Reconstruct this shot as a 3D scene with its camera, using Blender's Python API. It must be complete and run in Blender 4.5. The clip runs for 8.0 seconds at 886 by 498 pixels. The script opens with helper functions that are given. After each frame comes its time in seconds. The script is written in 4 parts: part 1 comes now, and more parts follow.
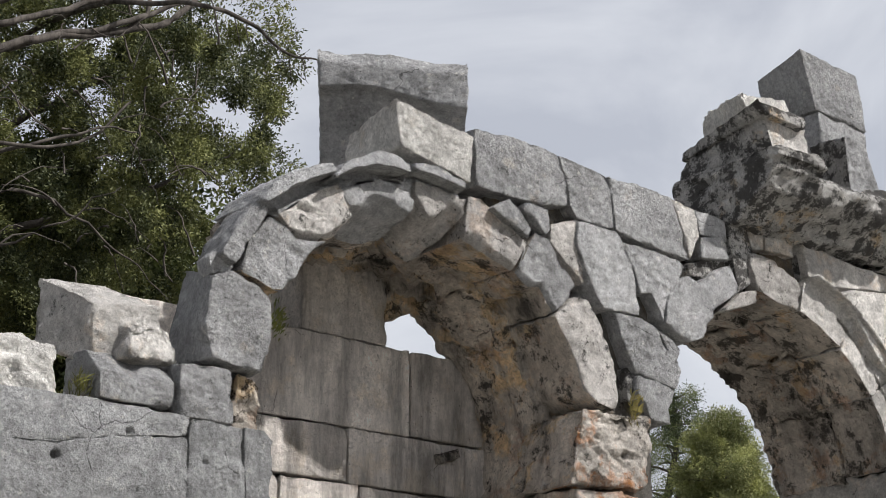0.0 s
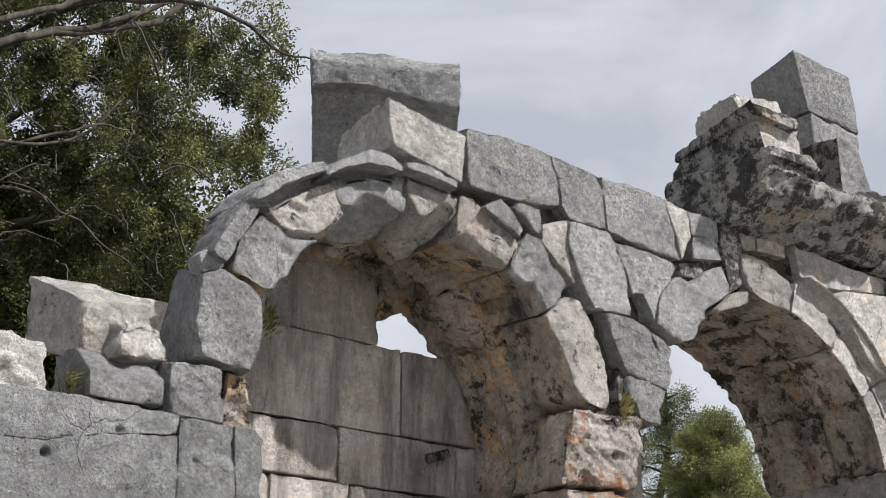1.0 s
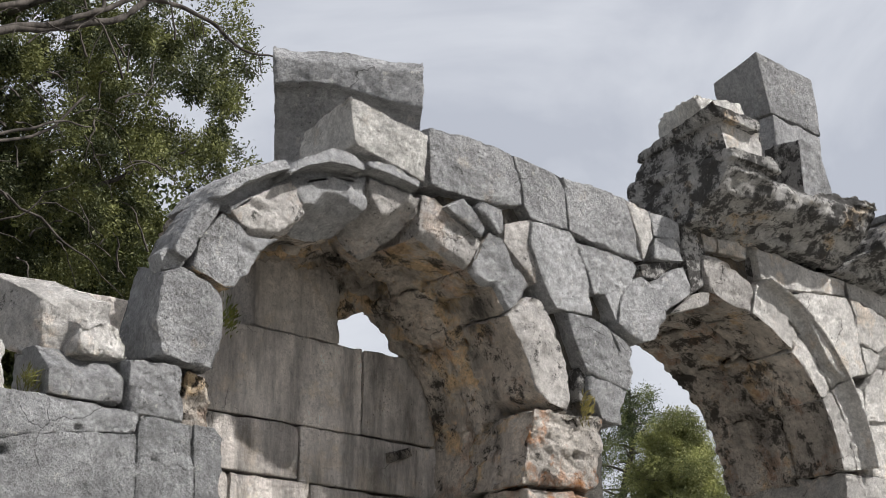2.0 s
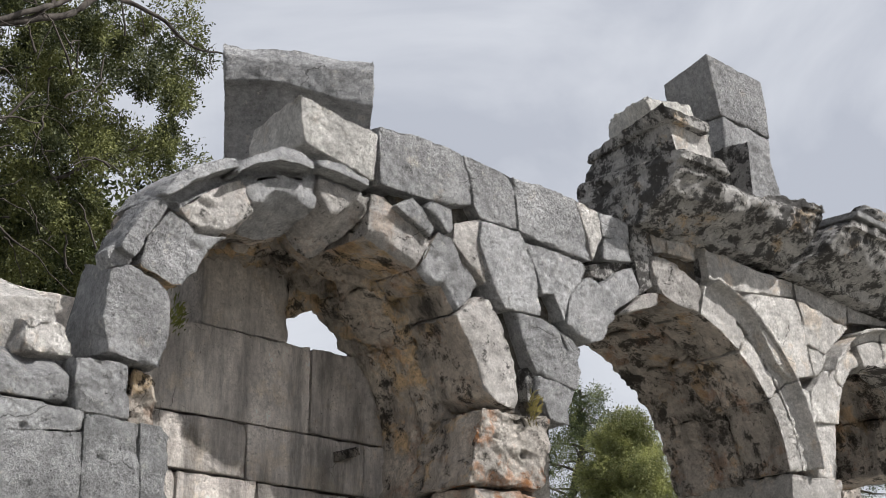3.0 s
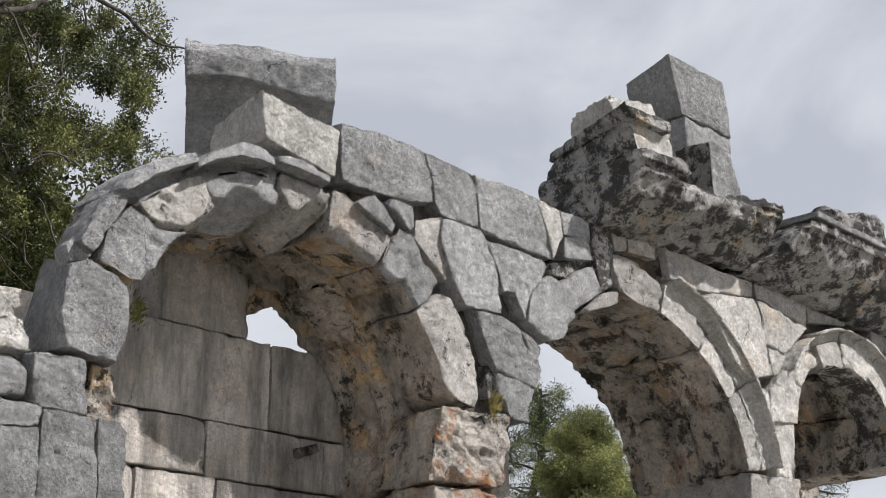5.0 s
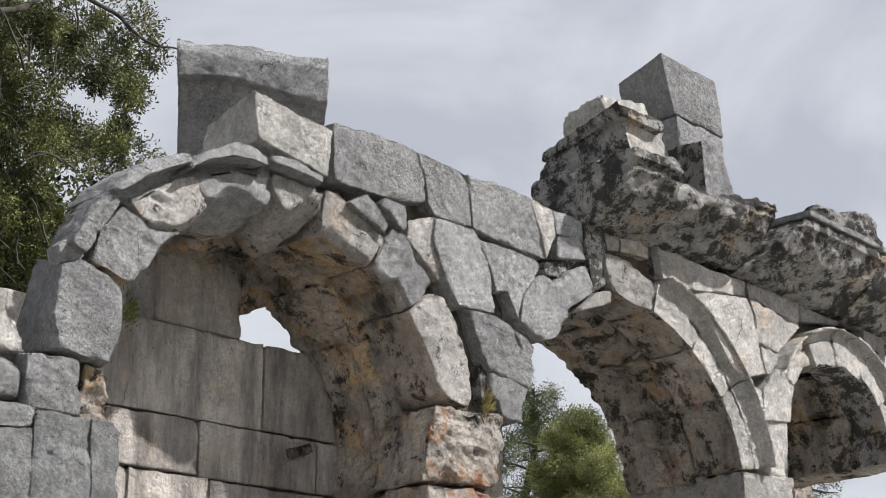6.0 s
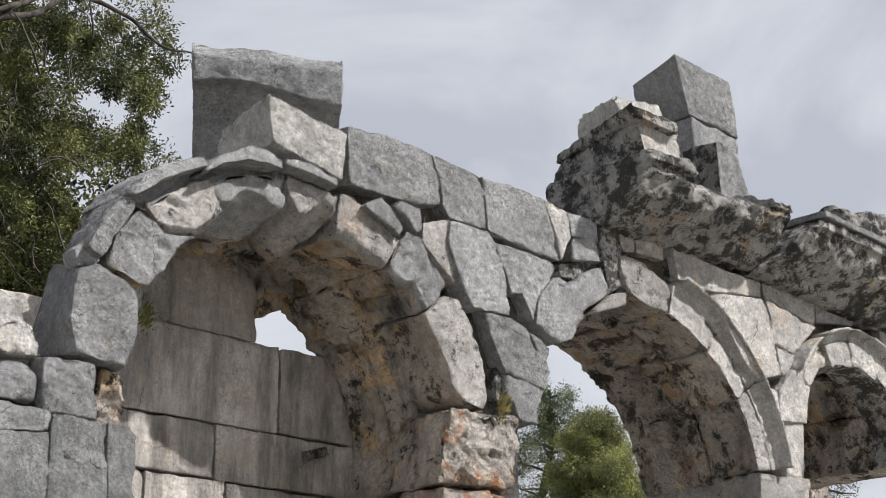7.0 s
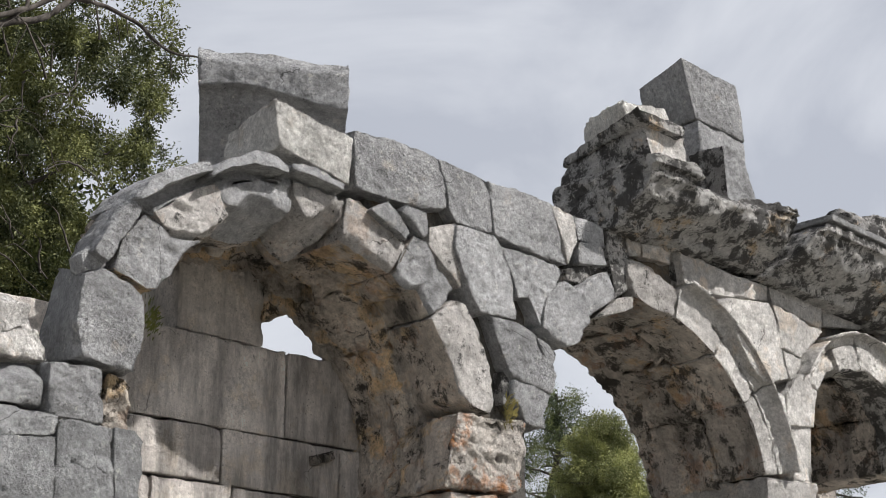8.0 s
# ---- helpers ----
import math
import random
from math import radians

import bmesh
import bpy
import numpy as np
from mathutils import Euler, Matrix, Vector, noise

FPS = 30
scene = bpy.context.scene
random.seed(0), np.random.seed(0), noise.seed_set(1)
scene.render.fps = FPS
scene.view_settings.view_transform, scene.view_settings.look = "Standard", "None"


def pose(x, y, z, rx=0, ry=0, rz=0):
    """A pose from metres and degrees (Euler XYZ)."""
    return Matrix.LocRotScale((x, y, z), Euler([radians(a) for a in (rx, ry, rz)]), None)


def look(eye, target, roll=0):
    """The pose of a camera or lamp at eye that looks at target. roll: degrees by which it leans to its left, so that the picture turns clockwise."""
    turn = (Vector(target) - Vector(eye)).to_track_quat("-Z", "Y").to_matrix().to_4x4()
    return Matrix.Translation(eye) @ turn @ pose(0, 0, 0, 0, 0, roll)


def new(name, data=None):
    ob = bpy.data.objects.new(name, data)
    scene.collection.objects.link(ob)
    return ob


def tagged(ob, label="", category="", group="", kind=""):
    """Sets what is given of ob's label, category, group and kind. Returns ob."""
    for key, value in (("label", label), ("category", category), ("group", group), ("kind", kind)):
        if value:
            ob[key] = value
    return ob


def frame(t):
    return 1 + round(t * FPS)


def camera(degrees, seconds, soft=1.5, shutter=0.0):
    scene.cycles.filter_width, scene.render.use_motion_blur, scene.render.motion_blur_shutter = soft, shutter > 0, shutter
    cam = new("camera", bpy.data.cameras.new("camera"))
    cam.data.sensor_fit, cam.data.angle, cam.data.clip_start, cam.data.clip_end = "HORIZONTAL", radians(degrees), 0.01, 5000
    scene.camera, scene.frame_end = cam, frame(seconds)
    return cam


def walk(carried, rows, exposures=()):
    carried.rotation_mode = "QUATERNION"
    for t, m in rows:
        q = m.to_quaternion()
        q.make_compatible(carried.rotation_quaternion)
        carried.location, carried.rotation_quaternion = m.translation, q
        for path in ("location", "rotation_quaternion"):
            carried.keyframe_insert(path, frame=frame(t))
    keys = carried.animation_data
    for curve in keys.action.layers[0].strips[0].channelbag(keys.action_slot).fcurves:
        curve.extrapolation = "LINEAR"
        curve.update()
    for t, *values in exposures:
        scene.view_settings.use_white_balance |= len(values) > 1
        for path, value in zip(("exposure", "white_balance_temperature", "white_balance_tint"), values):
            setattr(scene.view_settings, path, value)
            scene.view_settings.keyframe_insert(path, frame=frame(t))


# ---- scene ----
# ---------------------------------------------------------------- camera
cam = camera(27.52, 8.0, soft=0.7)


def aim(x, y, z, heading, pitch, roll):
    """A pose from a place, the heading clockwise from +y, the pitch upwards and the roll, in degrees."""
    h, p, e = radians(heading), radians(pitch), Vector((x, y, z))
    way = Vector((math.sin(h) * math.cos(p), math.cos(h) * math.cos(p), math.sin(p)))
    return look(e, e + way, roll)


walk(cam, [
    (0.0, aim(-6.900, -8.279, 1.600, 39.186, 17.501, 0.0)),
    (0.5, aim(-6.896, -8.287, 1.599, 39.233, 17.498, 0.114)),
    (1.0, aim(-6.887, -8.291, 1.605, 39.372, 17.459, 0.226)),
    (1.5, aim(-6.874, -8.301, 1.607, 39.746, 17.440, 0.271)),
    (3.0, aim(-6.846, -8.341, 1.613, 42.001, 17.373, 0.194)),
    (3.5, aim(-6.837, -8.336, 1.615, 42.402, 17.354, 0.251)),
    (4.0, aim(-6.836, -8.331, 1.615, 42.774, 17.333, 0.327)),
    (4.5, aim(-6.831, -8.336, 1.610, 43.038, 17.337, 0.335)),
    (6.0, aim(-6.833, -8.329, 1.602, 43.517, 17.355, -0.002)),
    (6.5, aim(-6.835, -8.329, 1.604, 43.338, 17.378, -0.102)),
    (7.0, aim(-6.837, -8.341, 1.606, 42.997, 17.401, -0.109)),
    (7.5, aim(-6.834, -8.332, 1.616, 42.815, 17.430, -0.085)),
    (8.0, aim(-6.831, -8.337, 1.610, 42.775, 17.526, -0.098)),
])

# ---------------------------------------------------------------- light
SUN_FROM = Vector((0.6, -1.0, 1.22)).normalized()
scene.view_settings.exposure = 0.35


def build_world():
    w = bpy.data.worlds.new("hazy_sky")
    scene.world = w
    w.use_nodes = True
    n, l = w.node_tree.nodes, w.node_tree.links
    n.clear()
    sky = n.new("ShaderNodeTexSky")
    sky.sky_type, sky.sun_disc = "NISHITA", False
    sky.sun_elevation = math.asin(SUN_FROM.z)
    sky.sun_rotation = math.atan2(SUN_FROM.x, SUN_FROM.y)
    sky.air_density, sky.dust_density = 1.0, 3.0
    gen = n.new("ShaderNodeTexCoord")
    mp = n.new("ShaderNodeMapping")
    mp.inputs["Scale"].default_value = (1.0, 1.0, 1.7)
    mp.inputs["Rotation"].default_value = (0.25, 0.1, 0.6)
    no = n.new("ShaderNodeTexNoise")
    no.inputs["Scale"].default_value, no.inputs["Detail"].default_value = 4.2, 7
    no.inputs["Roughness"].default_value, no.inputs["Distortion"].default_value = 0.52, 0.6
    ramp = n.new("ShaderNodeValToRGB")
    ramp.color_ramp.elements[0].position, ramp.color_ramp.elements[0].color = 0.36, (4.2, 4.4, 4.95, 1)
    ramp.color_ramp.elements[1].position, ramp.color_ramp.elements[1].color = 0.68, (7.0, 7.15, 7.5, 1)
    mix = n.new("ShaderNodeMixRGB")
    mix.inputs[0].default_value = 0.9
    bg = n.new("ShaderNodeBackground")
    bg.inputs["Strength"].default_value = 0.1
    out = n.new("ShaderNodeOutputWorld")
    l.new(gen.outputs["Generated"], mp.inputs["Vector"])
    l.new(mp.outputs[0], no.inputs["Vector"])
    l.new(no.outputs["Fac"], ramp.inputs["Fac"])
    l.new(sky.outputs[0], mix.inputs[1])
    l.new(ramp.outputs[0], mix.inputs[2])
    l.new(mix.outputs[0], bg.inputs["Color"])
    l.new(bg.outputs[0], out.inputs["Surface"])


build_world()
sun_data = bpy.data.lights.new("sun", "SUN")
sun_data.energy, sun_data.angle, sun_data.color = 5.0, radians(1.0), (1.0, 0.965, 0.925)
sun = new("sun", sun_data)
sun.matrix_world = look(SUN_FROM * 60, (0, 0, 0))


# ---------------------------------------------------------------- materials
class Nodes:
    """A short way to write node materials."""

    def __init__(self, name):
        self.m = bpy.data.materials.new(name)
        self.m.use_nodes = True
        self.t = self.m.node_tree
        self.bsdf = self.t.nodes["Principled BSDF"]
        self.pos = self.t.nodes.new("ShaderNodeNewGeometry").outputs["Position"]

    def put(self, sock, v):
        if hasattr(v, "is_linked"):
            self.t.links.new(v, sock)
        else:
            sock.default_value = v

    def noise(self, scale, detail=6, rough=0.6, stretch=None, shift=0.0, warp=0.0):
        vec = self.pos
        if stretch or shift:
            mp = self.t.nodes.new("ShaderNodeMapping")
            mp.inputs["Scale"].default_value = stretch or (1, 1, 1)
            mp.inputs["Location"].default_value = (shift, shift * 0.7, shift * 1.3)
            self.t.links.new(vec, mp.inputs["Vector"])
            vec = mp.outputs[0]
        n = self.t.nodes.new("ShaderNodeTexNoise")
        n.inputs["Scale"].default_value, n.inputs["Detail"].default_value = scale, detail
        n.inputs["Roughness"].default_value, n.inputs["Distortion"].default_value = rough, warp
        self.t.links.new(vec, n.inputs["Vector"])
        return n.outputs["Fac"]

    def cells(self, scale, feature="F1", bend=0.0):
        n = self.t.nodes.new("ShaderNodeTexVoronoi")
        n.feature = feature
        n.inputs["Scale"].default_value = scale
        vec = self.pos
        if bend:
            wob = self.t.nodes.new("ShaderNodeTexNoise")
            wob.inputs["Scale"].default_value, wob.inputs["Detail"].default_value = 4.0, 6
            self.t.links.new(self.pos, wob.inputs["Vector"])
            add = self.t.nodes.new("ShaderNodeVectorMath")
            add.operation = "MULTIPLY_ADD"
            add.inputs[1].default_value = (bend, bend, bend)
            self.t.links.new(wob.outputs["Color"], add.inputs[0])
            self.t.links.new(self.pos, add.inputs[2])
            vec = add.outputs[0]
        self.t.links.new(vec, n.inputs["Vector"])
        return n.outputs["Distance"]

    def ramp(self, v, lo, hi, a=0.0, b=1.0):
        n = self.t.nodes.new("ShaderNodeMapRange")
        n.interpolation_type = "SMOOTHSTEP"
        self.put(n.inputs[0], v)
        for i, q in enumerate((lo, hi, a, b)):
            n.inputs[i + 1].default_value = q
        return n.outputs[0]

    def math(self, op, a, b):
        n = self.t.nodes.new("ShaderNodeMath")
        n.operation = op
        self.put(n.inputs[0], a)
        self.put(n.inputs[1], b)
        return n.outputs[0]

    def mix(self, f, a, b, mode="MIX"):
        n = self.t.nodes.new("ShaderNodeMixRGB")
        n.blend_type = mode
        self.put(n.inputs[0], f)
        for s, q in ((1, a), (2, b)):
            self.put(n.inputs[s], (*q, 1) if isinstance(q, tuple) and len(q) == 3 else q)
        return n.outputs[0]

    def random(self):
        return self.t.nodes.new("ShaderNodeObjectInfo").outputs["Random"]

    def bump(self, h, strength, dist, under=None):
        n = self.t.nodes.new("ShaderNodeBump")
        n.inputs["Strength"].default_value, n.inputs["Distance"].default_value = strength, dist
        self.put(n.inputs["Height"], h)
        if under:
            self.t.links.new(under, n.inputs["Normal"])
        return n.outputs[0]

    def done(self, color, roughness=0.9, normal=None):
        self.put(self.bsdf.inputs["Base Color"], color)
        self.put(self.bsdf.inputs["Roughness"], roughness)
        self.bsdf.inputs["Specular IOR Level"].default_value = 0.25
        if normal:
            self.t.links.new(normal, self.bsdf.inputs["Normal"])
        return self.m


def limestone(name, grey, warm, warm_from, black_from, dark=(0.03, 0.029, 0.027), streaks=0.0, pale=0.5, pits=0.7, rust=0.0, green=0.0, black_scale=3.2):
    """Weathered limestone: grey skin, warm bare patches, black lichen, pale scabs, pits and fine grain."""
    k = Nodes(name)
    tone = k.ramp(k.random(), 0, 1, 0.84, 1.14)
    big = k.noise(2.1, 6, 0.62)
    base = k.mix(k.ramp(big, 0.32, 0.68), tuple(c * 0.78 for c in grey), tuple(min(1, c * 1.18) for c in grey))
    base = k.mix(k.ramp(k.noise(2.6, 9, 0.68, shift=7.3), warm_from, warm_from + 0.1), base, warm)
    if rust:
        base = k.mix(k.math("MULTIPLY", k.ramp(k.noise(3.4, 8, 0.68, shift=21.0), 0.54, 0.64), rust), base, (0.44, 0.19, 0.07))
    grit = k.noise(48, 7, 0.8, shift=3.1)
    blot = k.noise(14, 8, 0.72, shift=17.0)
    base = k.mix(0.9, base, k.mix(k.ramp(blot, 0.32, 0.68), (0.74, 0.74, 0.74), (1.24, 1.24, 1.24)), "MULTIPLY")
    base = k.mix(0.9, base, k.mix(k.ramp(grit, 0.33, 0.66), (0.76, 0.76, 0.76), (1.22, 1.22, 1.22)), "MULTIPLY")
    base = k.mix(k.math("MULTIPLY", k.ramp(k.noise(10, 10, 0.76, shift=13.0), 0.58, 0.64), pale), base, (0.68, 0.66, 0.62))
    if streaks:
        st = k.noise(1.9, 10, 0.7, stretch=(1.6, 1.6, 0.3), shift=5.0)
        st = k.math("ADD", st, k.math("MULTIPLY", k.math("SUBTRACT", grit, 0.5), 0.25))
        st = k.math("ADD", st, k.math("MULTIPLY", k.math("SUBTRACT", blot, 0.5), 0.3))
        base = k.mix(k.math("MULTIPLY", k.ramp(st, 0.46, 0.68), streaks), base, (0.05, 0.049, 0.048))
    lich = k.noise(black_scale, 12, 0.78, shift=31.0)
    lich = k.math("ADD", lich, k.math("MULTIPLY", k.math("SUBTRACT", grit, 0.5), 0.22))
    lich = k.math("ADD", lich, k.math("MULTIPLY", k.math("SUBTRACT", blot, 0.5), 0.3))
    base = k.mix(k.math("MULTIPLY", k.ramp(lich, black_from, black_from + 0.09), 0.9), base, dark)
    if green:
        base = k.mix(k.math("MULTIPLY", k.ramp(k.noise(4, 8, 0.7, shift=50.0), 0.6, 0.7), green), base, (0.16, 0.15, 0.05))
    pit = k.ramp(k.cells(27), 0.07, 0.2)
    pit_on = k.ramp(k.noise(7, 5, 0.65, shift=41.0), 0.5, 0.6)
    pitted = k.math("SUBTRACT", 1.0, k.math("MULTIPLY", k.math("SUBTRACT", 1.0, pit), pit_on))
    base = k.mix(pits, base, k.mix(pitted, (0.16, 0.155, 0.15), (1.0, 1.0, 1.0)), "MULTIPLY")
    crack = k.ramp(k.cells(1.4, "DISTANCE_TO_EDGE", 0.3), 0.001, 0.006)
    crack = k.math("MAXIMUM", crack, k.ramp(k.noise(1.9, 4, 0.55, shift=63.0), 0.62, 0.57))
    base = k.mix(0.7, base, k.mix(crack, (0.12, 0.115, 0.11), (1.0, 1.0, 1.0)), "MULTIPLY")
    base = k.mix(1.0, base, tone, "MULTIPLY")
    speck = k.ramp(k.cells(62), 0.1, 0.22)
    speck_on = k.ramp(k.noise(11, 6, 0.7, shift=71.0), 0.46, 0.58)
    specked = k.math("SUBTRACT", 1.0, k.math("MULTIPLY", k.math("SUBTRACT", 1.0, speck), speck_on))
    base = k.mix(0.55 * pits, base, k.mix(specked, (0.2, 0.195, 0.19), (1.0, 1.0, 1.0)), "MULTIPLY")
    n = k.bump(grit, 1.0, 0.03)
    n = k.bump(specked, 0.9, 0.01, n)
    n = k.bump(pitted, 1.0, 0.016, n)
    n = k.bump(crack, 0.8, 0.012, n)
    n = k.bump(blot, 1.0, 0.06, n)
    return k.done(base, 0.92, n)


GREY = limestone("grey_limestone", (0.4, 0.4, 0.407), (0.5, 0.46, 0.42), 0.61, 0.6, pale=0.7)
PALE = limestone("pale_limestone", (0.63, 0.605, 0.58), (0.66, 0.585, 0.51), 0.54, 0.605, pale=0.6)
RUBBLE = limestone("mottled_limestone", (0.5, 0.475, 0.455), (0.56, 0.48, 0.42), 0.54, 0.55, pale=0.8, black_scale=7.0)
DARK = limestone("blackened_limestone", (0.5, 0.485, 0.47), (0.58, 0.45, 0.31), 0.565, 0.455, dark=(0.035, 0.033, 0.032), pale=1.0, black_scale=5.5)
VAULT = limestone("stained_vault_stone", (0.63, 0.56, 0.49), (0.76, 0.57, 0.36), 0.51, 0.53, dark=(0.03, 0.026, 0.023), streaks=0.9, pale=0.6, rust=0.3, black_scale=4.2)
SOOT = limestone("blackened_vault_stone", (0.62, 0.56, 0.505), (0.66, 0.5, 0.34), 0.54, 0.49, dark=(0.034, 0.03, 0.027), streaks=0.65, pale=0.5, rust=0.45, black_scale=3.4)
REAR = limestone("streaked_wall_stone", (0.84, 0.775, 0.725), (0.82, 0.73, 0.64), 0.52, 0.66, streaks=0.7, pale=0.4)
RUSTY = limestone("rusty_pier_stone", (0.5, 0.46, 0.42), (0.5, 0.31, 0.21), 0.5, 0.54, pale=0.8, rust=1.0, green=0.15)
ASHLAR = limestone("smooth_grey_ashlar", (0.32, 0.323, 0.328), (0.4, 0.385, 0.37), 0.64, 0.62, pale=0.5)
LIGHT = limestone("bleached_limestone", (0.7, 0.68, 0.65), (0.7, 0.64, 0.57), 0.56, 0.62, pale=0.6)
# dark tone stands in for the shade deep in open joints
CORE = limestone("gap_shade_core", (0.16, 0.15, 0.135), (0.2, 0.16, 0.12), 0.5, 0.55, pale=0.1)


def leaf_material(name, a, b, trans=0.25):
    k = Nodes(name)
    n = k.t.nodes.new("ShaderNodeNewGeometry").outputs["Random Per Island"]
    col = k.mix(k.ramp(n, 0, 1), a, b)
    # clump-sized noise paints shaded hollows dark and sunlit sprays yellowish
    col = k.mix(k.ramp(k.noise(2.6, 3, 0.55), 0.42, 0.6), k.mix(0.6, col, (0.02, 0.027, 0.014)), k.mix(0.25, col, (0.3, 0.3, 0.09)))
    m = k.done(col, 0.6)
    t = k.t.nodes.new("ShaderNodeBsdfTranslucent")
    k.t.links.new(col, t.inputs["Color"])
    mx = k.t.nodes.new("ShaderNodeMixShader")
    mx.inputs[0].default_value = trans
    out = k.t.nodes["Material Output"]
    k.t.links.new(k.bsdf.outputs[0], mx.inputs[1])
    k.t.links.new(t.outputs[0], mx.inputs[2])
    k.t.links.new(mx.outputs[0], out.inputs["Surface"])
    return m


LEAF_DARK = leaf_material("evergreen_leaves", (0.038, 0.052, 0.02), (0.17, 0.185, 0.075))
LEAF_PINE = leaf_material("pine_needles", (0.22, 0.25, 0.085), (0.4, 0.41, 0.17))
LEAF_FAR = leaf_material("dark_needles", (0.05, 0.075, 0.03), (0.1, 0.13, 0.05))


def bark_material():
    k = Nodes("grey_bark")
    v = k.noise(14, 8, 0.7, stretch=(1, 1, 0.3))
    col = k.mix(k.ramp(v, 0.3, 0.7), (0.02, 0.017, 0.015), (0.1, 0.088, 0.078))
    return k.done(col, 0.9, k.bump(v, 0.7, 0.02))


def ground_material():
    k = Nodes("dry_stony_ground")
    col = k.mix(k.ramp(k.noise(0.6, 8, 0.65), 0.35, 0.65), (0.36, 0.345, 0.315), (0.22, 0.21, 0.17))
    return k.done(col, 0.95, k.bump(k.noise(8, 8, 0.7), 0.7, 0.1))


BARK, GROUND = bark_material(), ground_material()


# ---------------------------------------------------------------- mesh helpers
def hash3(i, j, k, seed):
    h = (i * 374761393 + j * 668265263 + k * 2147483647 + seed * 974634777) & 0xFFFFFFFF
    h = ((h ^ (h >> 13)) * 1274126177) & 0xFFFFFFFF
    h = ((h ^ (h >> 16)) * 2246822519) & 0xFFFFFFFF
    return ((h ^ (h >> 15)) & 0xFFFF) / 32767.5 - 1.0


def vnoise(p, seed):
    i = np.floor(p).astype(np.int64)
    f = p - i
    f = f * f * (3 - 2 * f)
    r = 0
    for a in (0, 1):
        for b in (0, 1):
            for c in (0, 1):
                w = (f[:, 0] if a else 1 - f[:, 0]) * (f[:, 1] if b else 1 - f[:, 1]) * (f[:, 2] if c else 1 - f[:, 2])
                r = r + w * hash3(i[:, 0] + a, i[:, 1] + b, i[:, 2] + c, seed)
    return r


def fbm(p, seed, octaves=4, gain=0.5):
    r, amp = 0, 1.0
    for o in range(octaves):
        r = r + amp * vnoise(p * 2.0 ** o, seed + 17 * o)
        amp *= gain
    return r


def mesh_from(name, verts, faces, mat, smooth=True):
    me = bpy.data.meshes.new(name)
    verts, faces = np.asarray(verts, np.float32), np.asarray(faces, np.int32)
    k = faces.shape[1]
    me.vertices.add(len(verts))
    me.vertices.foreach_set("co", verts.ravel())
    me.loops.add(faces.size)
    me.loops.foreach_set("vertex_index", faces.ravel())
    me.polygons.add(len(faces))
    me.polygons.foreach_set("loop_start", np.arange(0, faces.size, k, dtype=np.int32))
    me.polygons.foreach_set("use_smooth", np.full(len(faces), smooth))
    me.materials.append(mat)
    me.update(calc_edges=True)
    me.validate()
    return me


def thing(name, at, label, category, group="", kind=""):
    ob = new(name)
    ob.location = at
    ob.empty_display_size = 0.1
    return tagged(ob, label, category, group, kind)


def under(ob, parent):
    if parent is not None:
        ob.parent = parent
        # every mesh is built in place, so that only an Empty's own place is taken back
        ob.matrix_parent_inverse = Matrix.Translation(-parent.location)
    return ob


SEED = [100]


def grid_line(length, step, r):
    n = max(1, int(round((length - 2 * r) / step)))
    return np.concatenate([[0, 0.3 * r], np.linspace(r, length - r, n + 1), [length - 0.3 * r, length]])


